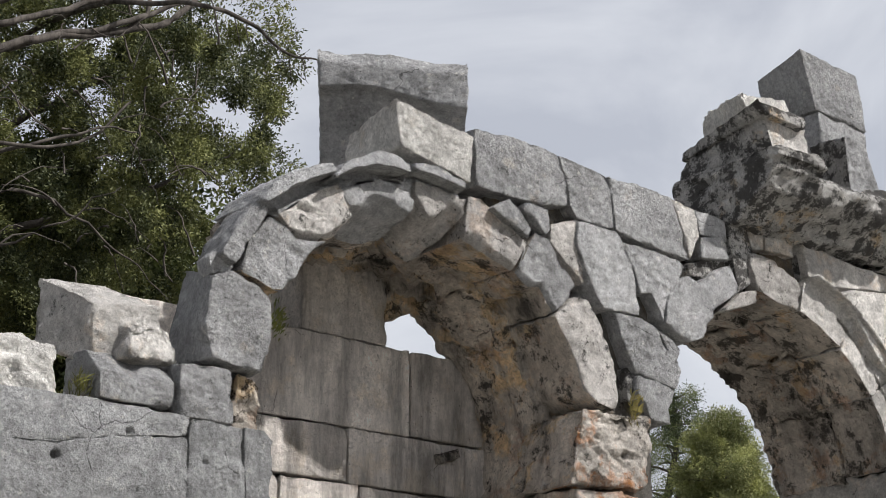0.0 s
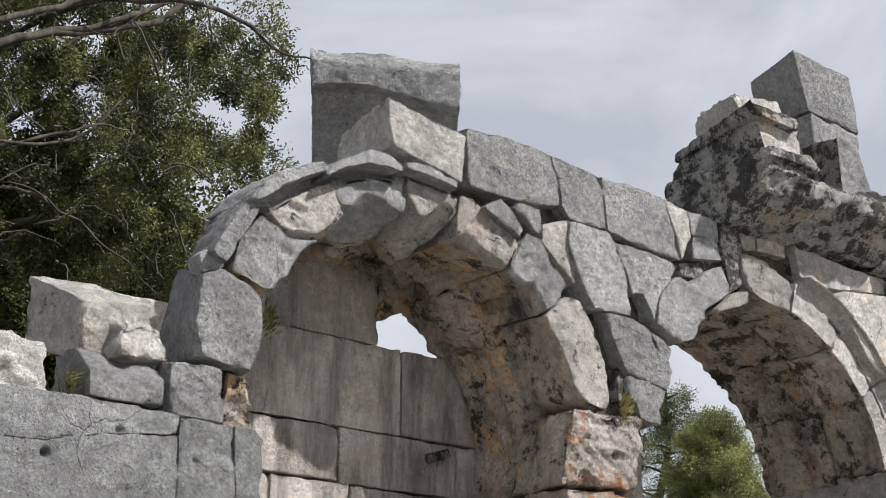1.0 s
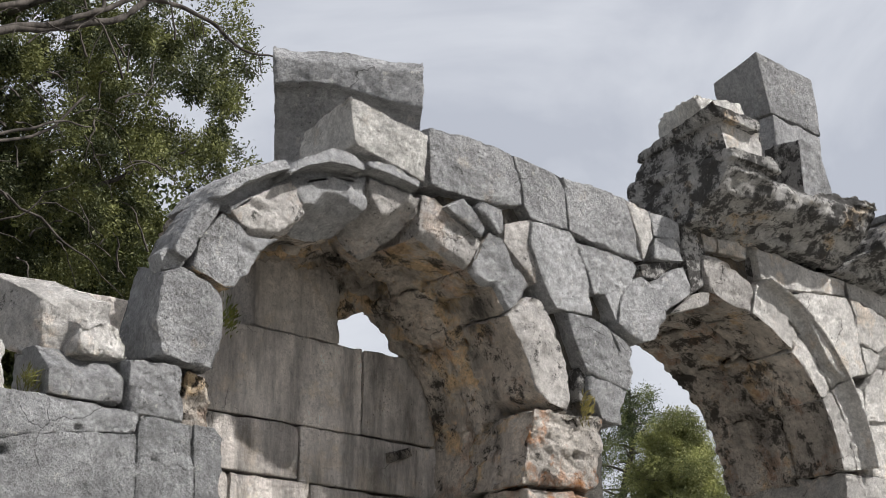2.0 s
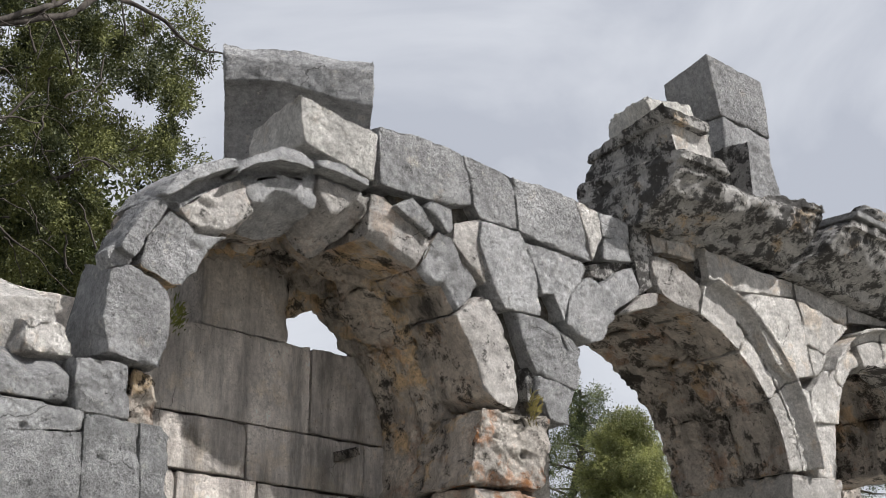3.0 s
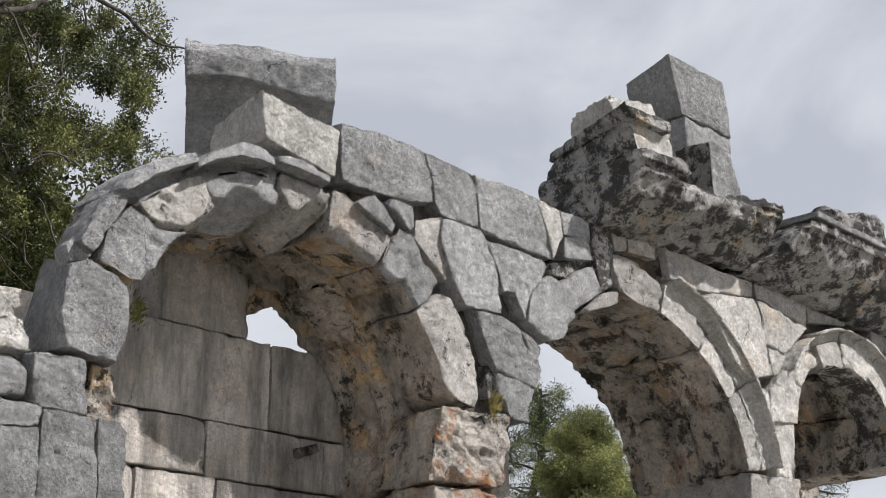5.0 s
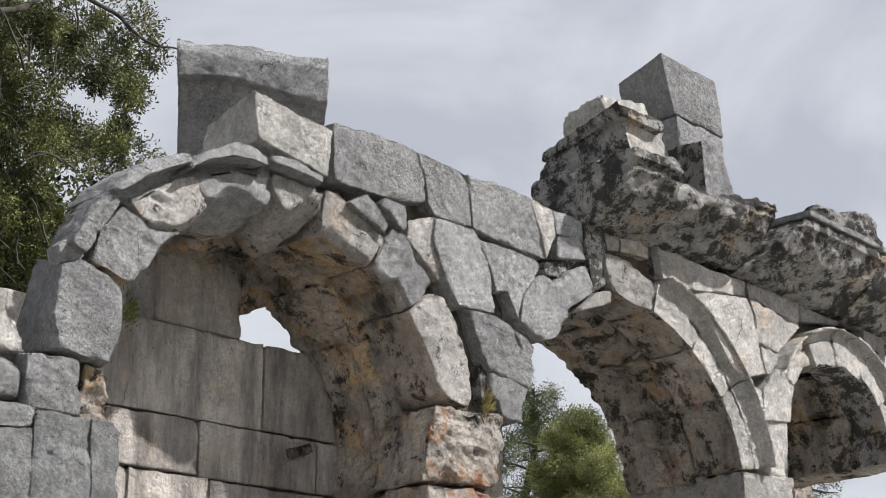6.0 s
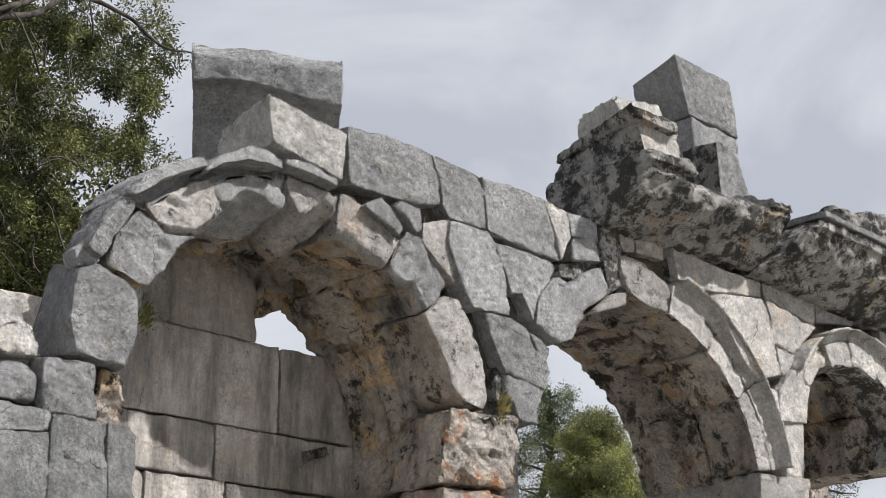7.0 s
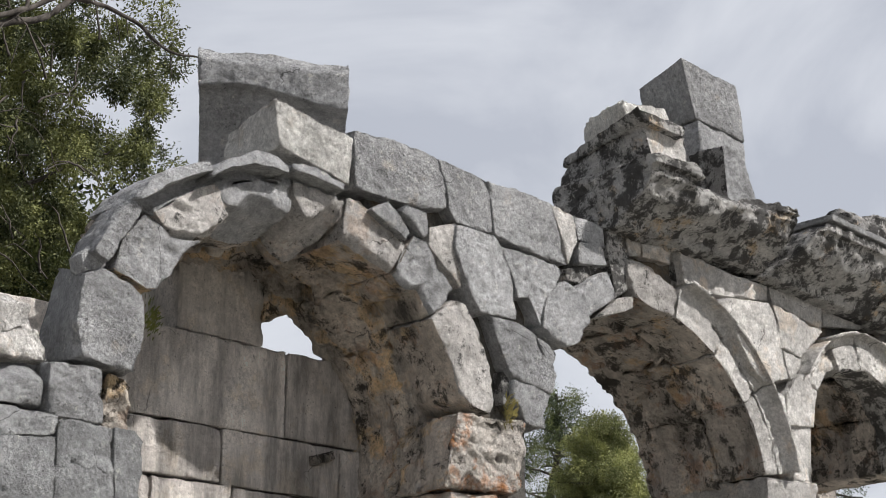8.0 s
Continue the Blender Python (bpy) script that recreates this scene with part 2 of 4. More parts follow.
def stone(name, parent, fn, size, mat, rough=0.008, chip=0.04, r=0.005, step=0.03, label="", inner=None, inner_sides=(4,), lump=0.0, dents=()):
    """A dressed and weathered stone: a box of that size with rounded, chipped edges, put in place by fn(u, v, w)."""
    SEED[0] += 1
    seed = SEED[0]
    size = np.array(size, float)
    r = min(r, 0.3 * size.min())
    lines = [grid_line(s, step, r) for s in size]
    n = [len(q) for q in lines]
    quads = []
    for ax in range(3):
        b, c = (ax + 1) % 3, (ax + 2) % 3
        jb, jc = np.meshgrid(np.arange(n[b] - 1), np.arange(n[c] - 1), indexing="ij")
        for side in (0, n[ax] - 1):
            def corner(db, dc):
                ijk = [None] * 3
                ijk[ax], ijk[b], ijk[c] = np.full(jb.size, side), jb.ravel() + db, jc.ravel() + dc
                return (ijk[0] * n[1] + ijk[1]) * n[2] + ijk[2]
            order = [(0, 0), (1, 0), (1, 1), (0, 1)]
            if side == 0:
                order = order[::-1]
            quads.append(np.stack([corner(*o) for o in order], 1))
    counts = [len(q) for q in quads]
    quads = np.concatenate(quads)
    ids, faces = np.unique(quads, return_inverse=True)
    faces = faces.reshape(-1, 4)
    k, j, i = ids % n[2], (ids // n[2]) % n[1], ids // (n[1] * n[2])
    p = np.stack([lines[0][i], lines[1][j], lines[2][k]], 1)
    dist = np.sort(np.minimum(p, size - p), axis=1)
    c = np.clip(p, r, size - r)
    d = p - c
    ln = np.linalg.norm(d, axis=1, keepdims=True)
    p = c + np.where(ln > 1e-9, d / np.maximum(ln, 1e-9), 0) * r
    w = np.array(fn(*(p / size).T)).T
    tri = w[faces]
    nf = np.cross(tri[:, 2] - tri[:, 0], tri[:, 3] - tri[:, 1])
    if (nf * (tri.mean(1) - w.mean(0))).sum() < 0:
        faces, nf = faces[:, ::-1], -nf
    nv = np.zeros_like(w)
    for q in range(4):
        np.add.at(nv, faces[:, q], nf)
    nv /= np.maximum(np.linalg.norm(nv, axis=1, keepdims=True), 1e-9)
    edge = np.exp(-dist[:, 1] / 0.014)
    nook = np.exp(-(dist[:, 1] + dist[:, 2]) / 0.04)
    off = rough * (0.5 * fbm(w * 3.2, seed, 3) + 0.8 * fbm(w * (13, 13, 19), seed + 5, 3))
    off = off + lump * fbm(w * 2.3, seed + 21, 2)
    off = off - 1.6 * rough * np.maximum(0, fbm(w * (6, 6, 11), seed + 33, 4) - 0.35)
    bite = np.maximum(0, fbm(w * 9, seed + 9, 4) - 0.15)
    off = off - chip * edge * bite - 0.9 * chip * nook * np.maximum(0, fbm(w * 4, seed + 4, 3) - 0.05)
    off = off - 0.3 * chip * np.maximum(0, fbm(w * 2.2, seed + 3, 3) - 0.4)
    for x, y, z, size_d, deep in dents:
        off = off - deep * np.exp(-(((w - (x, y, z)) ** 2).sum(1) / size_d ** 2) ** 2)
    w = w + nv * off[:, None]
    me = mesh_from(name, w, faces, mat)
    if inner:
        # some sides (0 left, 1 right, 2 front, 3 back, 4 below, 5 top) keep another skin
        me.materials.append(inner)
        which = np.repeat([int(q in inner_sides) for q in range(6)], counts).astype(np.int32)
        me.polygons.foreach_set("material_index", which)
    ob = new(name, me)
    if label:
        ob["label"] = label
    return under(ob, parent)


def hexa(front, back, y0, y1):
    """A map from the unit cube to a six-sided block with a front and a back outline of four (x, z) corners: lower left, lower right, upper right, upper left."""
    f, b = np.array(front, float), np.array(back, float)

    def fn(u, v, w):
        a = [(1 - u) * (1 - w), u * (1 - w), u * w, (1 - u) * w]
        pf = sum(q[:, None] * f[i] for i, q in enumerate(a))
        pb = sum(q[:, None] * b[i] for i, q in enumerate(a))
        m = pf * (1 - v)[:, None] + pb * v[:, None]
        return m[:, 0], y0 + (y1 - y0) * v, m[:, 1]
    return fn


def block(name, parent, bl, br, tr, tl, y0, y1, mat, back=None, gap=-0.005, **kw):
    """An ashlar or broken block with an outline in the facade's plane, between the depths y0 and y1."""
    q = np.array([bl, br, tr, tl], float)
    mid = q.mean(0)
    q = q - (q - mid) / np.linalg.norm(q - mid, axis=1, keepdims=True) * gap
    bq = q if back is None else np.array(back, float)
    wid = 0.5 * (np.linalg.norm(q[1] - q[0]) + np.linalg.norm(q[2] - q[3]))
    hei = 0.5 * (np.linalg.norm(q[3] - q[0]) + np.linalg.norm(q[2] - q[1]))
    return stone(name, parent, hexa(q, bq, y0, y1), (wid, y1 - y0, hei), mat, **kw)


def rect(name, parent, x0, x1, z0, z1, y0, y1, mat, **kw):
    return block(name, parent, (x0, z0), (x1, z0), (x1, z1), (x0, z1), y0, y1, mat, **kw)


def box8(name, parent, pts, mat, **kw):
    """A block by its eight corners: front lower left, lower right, upper right, upper left, then the same at the back."""
    p = np.array(pts, float)

    def fn(u, v, w):
        a = [(1 - u) * (1 - w), u * (1 - w), u * w, (1 - u) * w]
        q = sum(s[:, None] * (p[i] * (1 - v)[:, None] + p[i + 4] * v[:, None]) for i, s in enumerate(a))
        return q.T
    size = (np.linalg.norm(p[1] - p[0]), np.linalg.norm(p[4] - p[0]), np.linalg.norm(p[3] - p[0]))
    return stone(name, parent, fn, size, mat, **kw)


def turned(name, parent, at, size, rot, mat, taper=(1.0, 1.0), **kw):
    """A loose block of that size round the place of its centre, turned by degrees, its top scaled by taper."""
    m = pose(*at, *rot)
    s = np.array(size, float)

    def fn(u, v, w):
        t = 1 + (np.array(taper)[:, None] - 1) * w
        q = np.stack([(u - 0.5) * s[0] * t[0], (v - 0.5) * s[1] * t[1], (w - 0.5) * s[2]])
        r3 = np.array(m.to_3x3())
        return r3 @ q + np.array(m.translation)[:, None]
    return stone(name, parent, fn, size, mat, **kw)


def voussoir(parent, cx, cz, r0, r1, a0, a1, y0, y1, mat, gap=0.0, name="voussoir", **kw):
    """A wedge stone of an arch, from the angle a0 up to a1, in degrees from +x."""
    g = math.degrees(gap / r0)
    t1, t0 = radians(a0 + g), radians(a1 - g)
    hollow, broken = kw.pop("hollow", None), kw.pop("broken", None)

    def fn(u, v, w):
        a, r = t0 + (t1 - t0) * u, r0 + (r1 - r0) * w
        front = y0
        if hollow:
            # a hollow under the fillet: the front runs back to the plane of the ring below
            f = np.clip(w / hollow[0], 0, 1)
            front = y0 + hollow[1] * (1 - f ** 8)
        if broken:
            # the lower front has split away
            f = np.clip(1 - w / (broken[0] * (0.8 + 0.35 * np.sin(5 * u + a0))), 0, 1)
            front = y0 + broken[1] * f ** 0.7
        return cx + r * np.cos(a), front + (y1 - front) * v, cz + r * np.sin(a)
    return stone(name, parent, fn, (abs(t1 - t0) * (r0 + r1) / 2, y1 - y0, r1 - r0), mat, **kw)


def along(line, t):
    """Places on a bent line at the shares t of its length."""
    p = np.array(line, float)
    d = np.concatenate([[0], np.cumsum(np.linalg.norm(np.diff(p, axis=0), axis=1))])
    return np.stack([np.interp(t * d[-1], d, p[:, i]) for i in (0, 1)])


def slab(name, parent, outline, ends, y0, y1, mat, back=None, gap=-0.001, broken=None, bevel=None, **kw):
    """A broken stone of the facade with a bent outline in (x, z), anticlockwise from its lower left; ends: the places in it of the other three corners; broken: how far up and how deep its lower front has split away; bevel: from where and how deep its upper front slopes back."""
    q = np.array(outline, float)
    mid = q.mean(0)
    q = q - (q - mid) / np.linalg.norm(q - mid, axis=1, keepdims=True) * gap
    i, j, k = ends
    low, right, top, left = q[:i + 1], q[i:j + 1], q[j:k + 1][::-1], np.vstack([q[k:], q[:1]])[::-1]
    b4 = None if back is None else np.array(back, float)

    def fn(u, v, w):
        a = [(1 - u) * (1 - w), u * (1 - w), u * w, (1 - u) * w]
        flat = sum(s * c[:, None] for s, c in zip(a, (low[0], low[-1], top[-1], top[0])))
        p = along(low, u) * (1 - w) + along(top, u) * w + along(left, w) * (1 - u) + along(right, w) * u - flat
        if b4 is not None:
            p = p * (1 - v) + sum(s * c[:, None] for s, c in zip(a, b4)) * v
        front = y0 + 0 * u
        if broken:
            f = np.clip(1 - w / (broken[0] * (0.85 + 0.3 * np.sin(6 * u + 9 * q[0, 0]))), 0, 1)
            front = y0 + broken[1] * f
        if bevel:
            front = front + bevel[1] * np.clip((w - bevel[0] - 0.05 * np.sin(9 * u)) / (1 - bevel[0]), 0, 1)
        return p[0], front + (y1 - front) * v, p[1]
    wid = np.linalg.norm(0.5 * (low[-1] + top[-1] - low[0] - top[0]))
    hei = np.linalg.norm(0.5 * (top[0] + top[-1] - low[0] - low[-1]))
    return stone(name, parent, fn, (wid, y1 - y0, hei), mat, **kw)


def rim(parent, low, lip, top, y_low, y_lip, y_back, mat):
    """A length of a projecting rim: a deep hollow under a thick lip."""
    def fn(u, v, w):
        a, b, c = along(low, u), along(lip, u), along(top, u)
        f, g = np.clip(w / 0.5, 0, 1), np.clip((w - 0.5) / 0.5, 0, 1)
        p = a + (b - a) * f + (c - b) * g
        front = y_low + 0.05 * np.clip(f / 0.3, 0, 1) + (y_lip - 0.05 - y_low) * np.clip((f - 0.82) / 0.18, 0, 1) ** 0.6 + 0.03 * g
        return p[0], front + (y_back - front) * v, p[1]
    ln = np.linalg.norm(np.array(top[-1]) - np.array(top[0]))
    hei = np.linalg.norm(np.array(top[0]) - np.array(low[0]))
    return stone("moulding", parent, fn, (ln, y_back - y_lip, hei), mat, rough=0.007, chip=0.04, step=0.008)


# ---------------------------------------------------------------- ground
def build_ground():
    bm = bmesh.new()
    bmesh.ops.create_grid(bm, x_segments=60, y_segments=60, size=1500)
    me = bpy.data.meshes.new("ground")
    bm.to_mesh(me)
    bm.free()
    me.materials.append(GROUND)
    tagged(new("ground", me), "pale dry stony ground round the ruin", "ground", kind="structure")


build_ground()

# ---------------------------------------------------------------- first arch
A1 = (-0.18, 3.84)
arch = thing("stone_arch", (A1[0], 0, 3.8), "weathered grey limestone arch with shifted wedge stones and a moulded rim", "arch", "arches of the arcade")
slab("voussoir", arch, ((-1.784, 4.021), (-1.612, 3.993), (-1.449, 3.981), (-1.402, 4.208), (-1.408, 4.388), (-1.430, 4.443), (-1.532, 4.503), (-1.676, 4.533), (-1.805, 4.493), (-1.833, 4.210)), (2, 5, 8), 0.00, 0.50, GREY, rough=0.009, chip=0.035, step=0.015, back=((-1.84, 4.02), (-1.46, 3.98), (-1.42, 4.44), (-1.68, 4.66)))
slab("voussoir", arch, ((-1.793, 4.500), (-1.678, 4.537), (-1.650, 4.569), (-1.673, 4.637), (-1.770, 4.643), (-1.822, 4.599)), (1, 3, 5), 0.02, 0.16, GREY, rough=0.009, chip=0.035, step=0.015)
v = slab("voussoir", arch, ((-1.625, 4.543), (-1.495, 4.513), (-1.398, 4.473), (-1.333, 4.476), (-1.249, 4.576), (-1.151, 4.736), (-1.036, 4.837), (-1.242, 4.816), (-1.283, 4.852), (-1.364, 4.896), (-1.431, 4.915), (-1.576, 4.727)), (3, 6, 10), 0.00, 0.45, GREY, rough=0.009, chip=0.035, step=0.015, inner=VAULT)
slab("moulding", v, ((-1.780, 4.614), (-1.674, 4.564), (-1.601, 4.712), (-1.466, 4.924), (-1.511, 4.971), (-1.578, 4.945), (-1.694, 4.768)), (1, 3, 5), -0.04, 0.26, GREY, rough=0.009, chip=0.035, step=0.015)
v = slab("voussoir", arch, ((-1.260, 4.850), (-1.211, 4.827), (-1.044, 4.835), (-0.837, 4.979), (-0.866, 5.068), (-0.895, 5.157), (-0.947, 5.216), (-1.079, 5.153), (-1.253, 5.031), (-1.374, 4.941), (-1.325, 4.894)), (3, 6, 9), 0.00, 0.45, RUBBLE, rough=0.013, chip=0.05, step=0.014, inner=VAULT, broken=(0.22, 0.12))
rim(v, ((-1.382, 4.943), (-1.254, 5.035), (-1.079, 5.156), (-0.939, 5.222)), ((-1.512, 4.959), (-1.326, 5.099), (-1.153, 5.197), (-1.045, 5.244)), ((-1.557, 4.963), (-1.461, 5.095), (-1.311, 5.211), (-1.135, 5.286), (-1.036, 5.329)), 0.00, -0.10, 0.42, GREY)
v = slab("voussoir", arch, ((-0.855, 5.041), (-0.769, 4.982), (-0.629, 4.978), (-0.433, 5.035), (-0.402, 5.170), (-0.399, 5.336), (-0.663, 5.301), (-0.952, 5.195), (-0.907, 5.107)), (3, 5, 7), -0.02, 0.45, GREY, rough=0.013, chip=0.05, step=0.014, inner=VAULT, broken=(0.62, 0.32))
rim(v, ((-0.965, 5.200), (-0.747, 5.284), (-0.534, 5.332), (-0.403, 5.342)), ((-1.065, 5.196), (-0.934, 5.281), (-0.748, 5.352), (-0.620, 5.362), (-0.503, 5.351)), ((-1.035, 5.275), (-0.935, 5.356), (-0.729, 5.459), (-0.557, 5.459), (-0.473, 5.429)), -0.02, -0.13, 0.42, GREY)
v = slab("voussoir", arch, ((-0.374, 5.080), (-0.274, 5.000), (-0.153, 4.953), (-0.029, 5.120), (0.019, 5.231), (0.040, 5.338), (-0.172, 5.355), (-0.378, 5.362)), (2, 5, 7), -0.01, 0.45, RUBBLE, rough=0.013, chip=0.05, step=0.014, inner=VAULT, broken=(0.75, 0.36))
rim(v, ((-0.378, 5.354), (-0.217, 5.356), (0.021, 5.333)), ((-0.467, 5.391), (-0.299, 5.388), (-0.053, 5.354)), ((-0.427, 5.456), (-0.231, 5.468), (-0.025, 5.421)), -0.01, -0.11, 0.42, GREY)
slab("voussoir", arch, ((0.026, 5.075), (0.260, 5.013), (0.442, 4.953), (0.508, 5.088), (0.561, 5.153), (0.385, 5.267), (0.255, 5.318), (0.169, 5.370), (0.057, 5.367), (0.032, 5.225)), (2, 4, 8), 0.00, 0.45, RUBBLE, rough=0.009, chip=0.035, step=0.015, inner=VAULT, broken=(0.2, 0.05))
slab("voussoir", arch, ((0.456, 4.948), (0.588, 4.857), (0.676, 4.874), (0.785, 4.721), (0.895, 4.822), (0.986, 4.940), (0.855, 5.052), (0.744, 5.207), (0.625, 5.232), (0.532, 5.100)), (3, 5, 8), 0.00, 0.45, GREY, rough=0.009, chip=0.035, step=0.015, inner=VAULT, inner_sides=(0, 4), broken=(0.15, 0.04))
slab("voussoir", arch, ((1.034, 4.247), (1.145, 4.181), (1.319, 4.147), (1.347, 4.296), (1.267, 4.582), (1.170, 4.746), (1.078, 4.864), (0.996, 4.872), (0.780, 4.708), (0.859, 4.587), (0.949, 4.451)), (2, 5, 8), -0.00, 0.46, RUBBLE, rough=0.009, chip=0.035, step=0.015, inner=VAULT, inner_sides=(0, 4))
for a0, a1 in ((12, 38), (38, 60), (60, 84), (84, 108), (108, 128)):
    voussoir(arch, *A1, 1.25, 1.62, a0, a1, 0.46, 1.14, VAULT, name="vault_stone", chip=0.05, rough=0.03 if a0 < 60 else 0.075, step=0.02)

# ---------------------------------------------------------------- second arch
A2 = (2.96, 3.88)
arch = thing("stone_arch", (A2[0], 0, 3.8), "tall limestone arch with a moulded rim and a blackened vault", "arch", "arches of the arcade")
for a0, a1 in ((10, 35.5), (35.5, 56)):
    v = voussoir(arch, *A2, 1.28, 1.445, a0, a1, 0.0, 0.45, PALE, chip=0.035, rough=0.01, step=0.018, inner=SOOT)
    voussoir(v, *A2, 1.447, 1.6, a0, a1, -0.1, 0.42, PALE, name="moulding", chip=0.025, step=0.014, hollow=(0.86, 0.1))
slab("voussoir", arch, ((2.789, 5.244), (2.985, 5.187), (3.225, 5.163), (3.274, 5.329), (3.220, 5.397), (2.939, 5.507), (2.703, 5.514), (2.733, 5.352)), (2, 4, 6), 0.00, 0.45, RUBBLE, chip=0.04, rough=0.01, step=0.018, inner=SOOT)
v = slab("voussoir", arch, ((3.238, 5.165), (3.460, 5.080), (3.677, 4.956), (3.772, 5.060), (3.572, 5.263), (3.304, 5.401)), (2, 3, 5), -0.00, 0.45, PALE, chip=0.04, rough=0.01, step=0.018, inner=SOOT)
voussoir(v, *A2, 1.49, 1.61, 56, 76, -0.1, 0.42, PALE, name="moulding", chip=0.025, step=0.014, hollow=(0.86, 0.1))
for a0, a1 in ((8, 34), (34, 58), (58, 82), (82, 106), (106, 128), (128, 146)):
    voussoir(arch, *A2, 1.26, 1.66, a0, a1, 0.46, 1.15, SOOT, name="vault_stone", chip=0.05, rough=0.03)

# ---------------------------------------------------------------- third arch
A3 = (5.57, 4.52)
arch = thing("stone_arch", (A3[0], 0, 4.3), "small limestone arch with a thin moulded rim and a black interior", "arch", "arches of the arcade")
for a0, a1, r0, mould in ((-8, 32, 0.7, 1), (32, 60, 0.68, 1), (60, 92, 0.63, 1), (92, 117, 0.61, 1), (122, 150, 0.69, 1), (150, 172, 0.7, 0), (172, 196, 0.76, 0)):
    v = voussoir(arch, *A3, r0, 0.825, a0, a1, 0.0, 0.35, PALE, chip=0.05, step=0.018, inner=DARK)
    if mould:
        voussoir(v, *A3, 0.827, 0.93, a0, a1, -0.08, 0.4, PALE, name="moulding", chip=0.03, step=0.014, hollow=(0.8, 0.08))
for a0, a1 in ((-8, 30), (30, 66), (66, 100), (100, 140), (140, 190)):
    voussoir(arch, *A3, 0.72, 0.98, a0, a1, 0.36, 1.3, SOOT, name="vault_stone", rough=0.02)
rect("back_block", arch, 5.35, 7.0, 3.0, 5.5, 1.31, 1.6, SOOT, rough=0.02, step=0.05)

# ---------------------------------------------------------------- wall over and between the arches
wall = thing("wall_arcade", (1.6, 0.3, 3.8), "broken grey ashlar wall above and between the arches", "wall", kind="structure")
slab("ashlar_block", wall, ((0.214, 5.305), (0.357, 5.231), (0.522, 5.161), (0.546, 5.235), (0.404, 5.356), (0.356, 5.391)), (2, 4, 5), -0.06, 0.44, GREY, chip=0.03, rough=0.007, step=0.017)
slab("ashlar_block", wall, ((0.484, 5.359), (0.597, 5.307), (0.687, 5.231), (0.727, 5.259), (0.721, 5.409), (0.552, 5.425)), (2, 4, 5), -0.03, 0.47, GREY, chip=0.03, rough=0.007, step=0.017)
slab("ashlar_block", wall, ((0.781, 5.207), (0.923, 5.093), (1.086, 4.977), (1.067, 5.221), (1.032, 5.419), (0.791, 5.334)), (2, 4, 5), 0.03, 0.53, RUBBLE, chip=0.03, rough=0.007, step=0.017)
slab("ashlar_block", wall, ((0.126, 5.444), (0.422, 5.437), (0.693, 5.438), (0.937, 5.486), (0.916, 5.617), (0.834, 5.829), (0.492, 5.857), (0.109, 5.836)), (3, 5, 7), 0.00, 0.50, GREY, chip=0.03, rough=0.007, step=0.017)
slab("ashlar_block", wall, ((0.952, 5.491), (1.013, 5.417), (1.265, 5.405), (1.361, 5.414), (1.332, 5.676), (1.296, 5.786), (1.057, 5.805), (0.854, 5.827), (0.931, 5.621)), (3, 5, 7), 0.01, 0.51, GREY, chip=0.03, rough=0.007, step=0.017)
slab("ashlar_block", wall, ((1.361, 5.405), (1.583, 5.364), (1.861, 5.341), (2.065, 5.330), (2.025, 5.501), (1.900, 5.758), (1.591, 5.781), (1.307, 5.783), (1.338, 5.635)), (3, 5, 7), 0.00, 0.50, GREY, chip=0.03, rough=0.007, step=0.017)
slab("ashlar_block", wall, ((2.088, 5.345), (2.199, 5.541), (2.191, 5.645), (2.153, 5.729), (1.927, 5.758), (2.047, 5.516)), (1, 3, 4), 0.01, 0.51, PALE, chip=0.03, rough=0.007, step=0.017)
slab("ashlar_block", wall, ((2.216, 5.555), (2.508, 5.554), (2.490, 5.722), (2.181, 5.734)), (1, 2, 3), 0.02, 0.52, GREY, chip=0.03, rough=0.007, step=0.017)
slab("ashlar_block", wall, ((1.233, 4.828), (1.466, 4.836), (1.563, 4.838), (1.524, 5.130), (1.430, 5.323), (1.351, 5.395), (1.154, 5.392), (1.014, 5.400), (0.998, 5.239), (1.079, 5.059), (1.161, 4.911)), (2, 5, 7), 0.00, 0.50, GREY, chip=0.03, rough=0.007, step=0.017)
slab("ashlar_block", wall, ((1.582, 5.001), (1.686, 5.021), (1.793, 4.848), (1.830, 5.008), (1.970, 5.183), (2.035, 5.270), (1.973, 5.307), (1.693, 5.330), (1.501, 5.334), (1.366, 5.354), (1.441, 5.293), (1.525, 5.150)), (2, 5, 9), 0.00, 0.50, GREY, chip=0.03, rough=0.007, step=0.017)
slab("ashlar_block", wall, ((1.804, 4.829), (1.919, 4.769), (2.031, 4.728), (2.175, 4.786), (2.286, 4.962), (2.254, 5.046), (2.159, 5.160), (2.045, 5.208), (1.970, 5.176), (1.837, 5.024)), (2, 5, 8), -0.01, 0.49, GREY, chip=0.03, rough=0.007, step=0.017)
slab("ashlar_block", wall, ((2.298, 5.003), (2.461, 5.104), (2.585, 5.196), (2.503, 5.382), (2.381, 5.328), (2.164, 5.176)), (1, 3, 5), 0.00, 0.50, GREY, chip=0.03, rough=0.007, step=0.017)
slab("ashlar_block", wall, ((2.138, 5.246), (2.295, 5.248), (2.424, 5.358), (2.488, 5.461), (2.300, 5.396), (2.111, 5.324)), (2, 3, 5), 0.06, 0.56, DARK, chip=0.03, rough=0.007, step=0.017)
slab("ashlar_block", wall, ((2.205, 5.370), (2.515, 5.421), (2.450, 5.578), (2.211, 5.539)), (1, 2, 3), 0.01, 0.51, GREY, chip=0.03, rough=0.007, step=0.017)
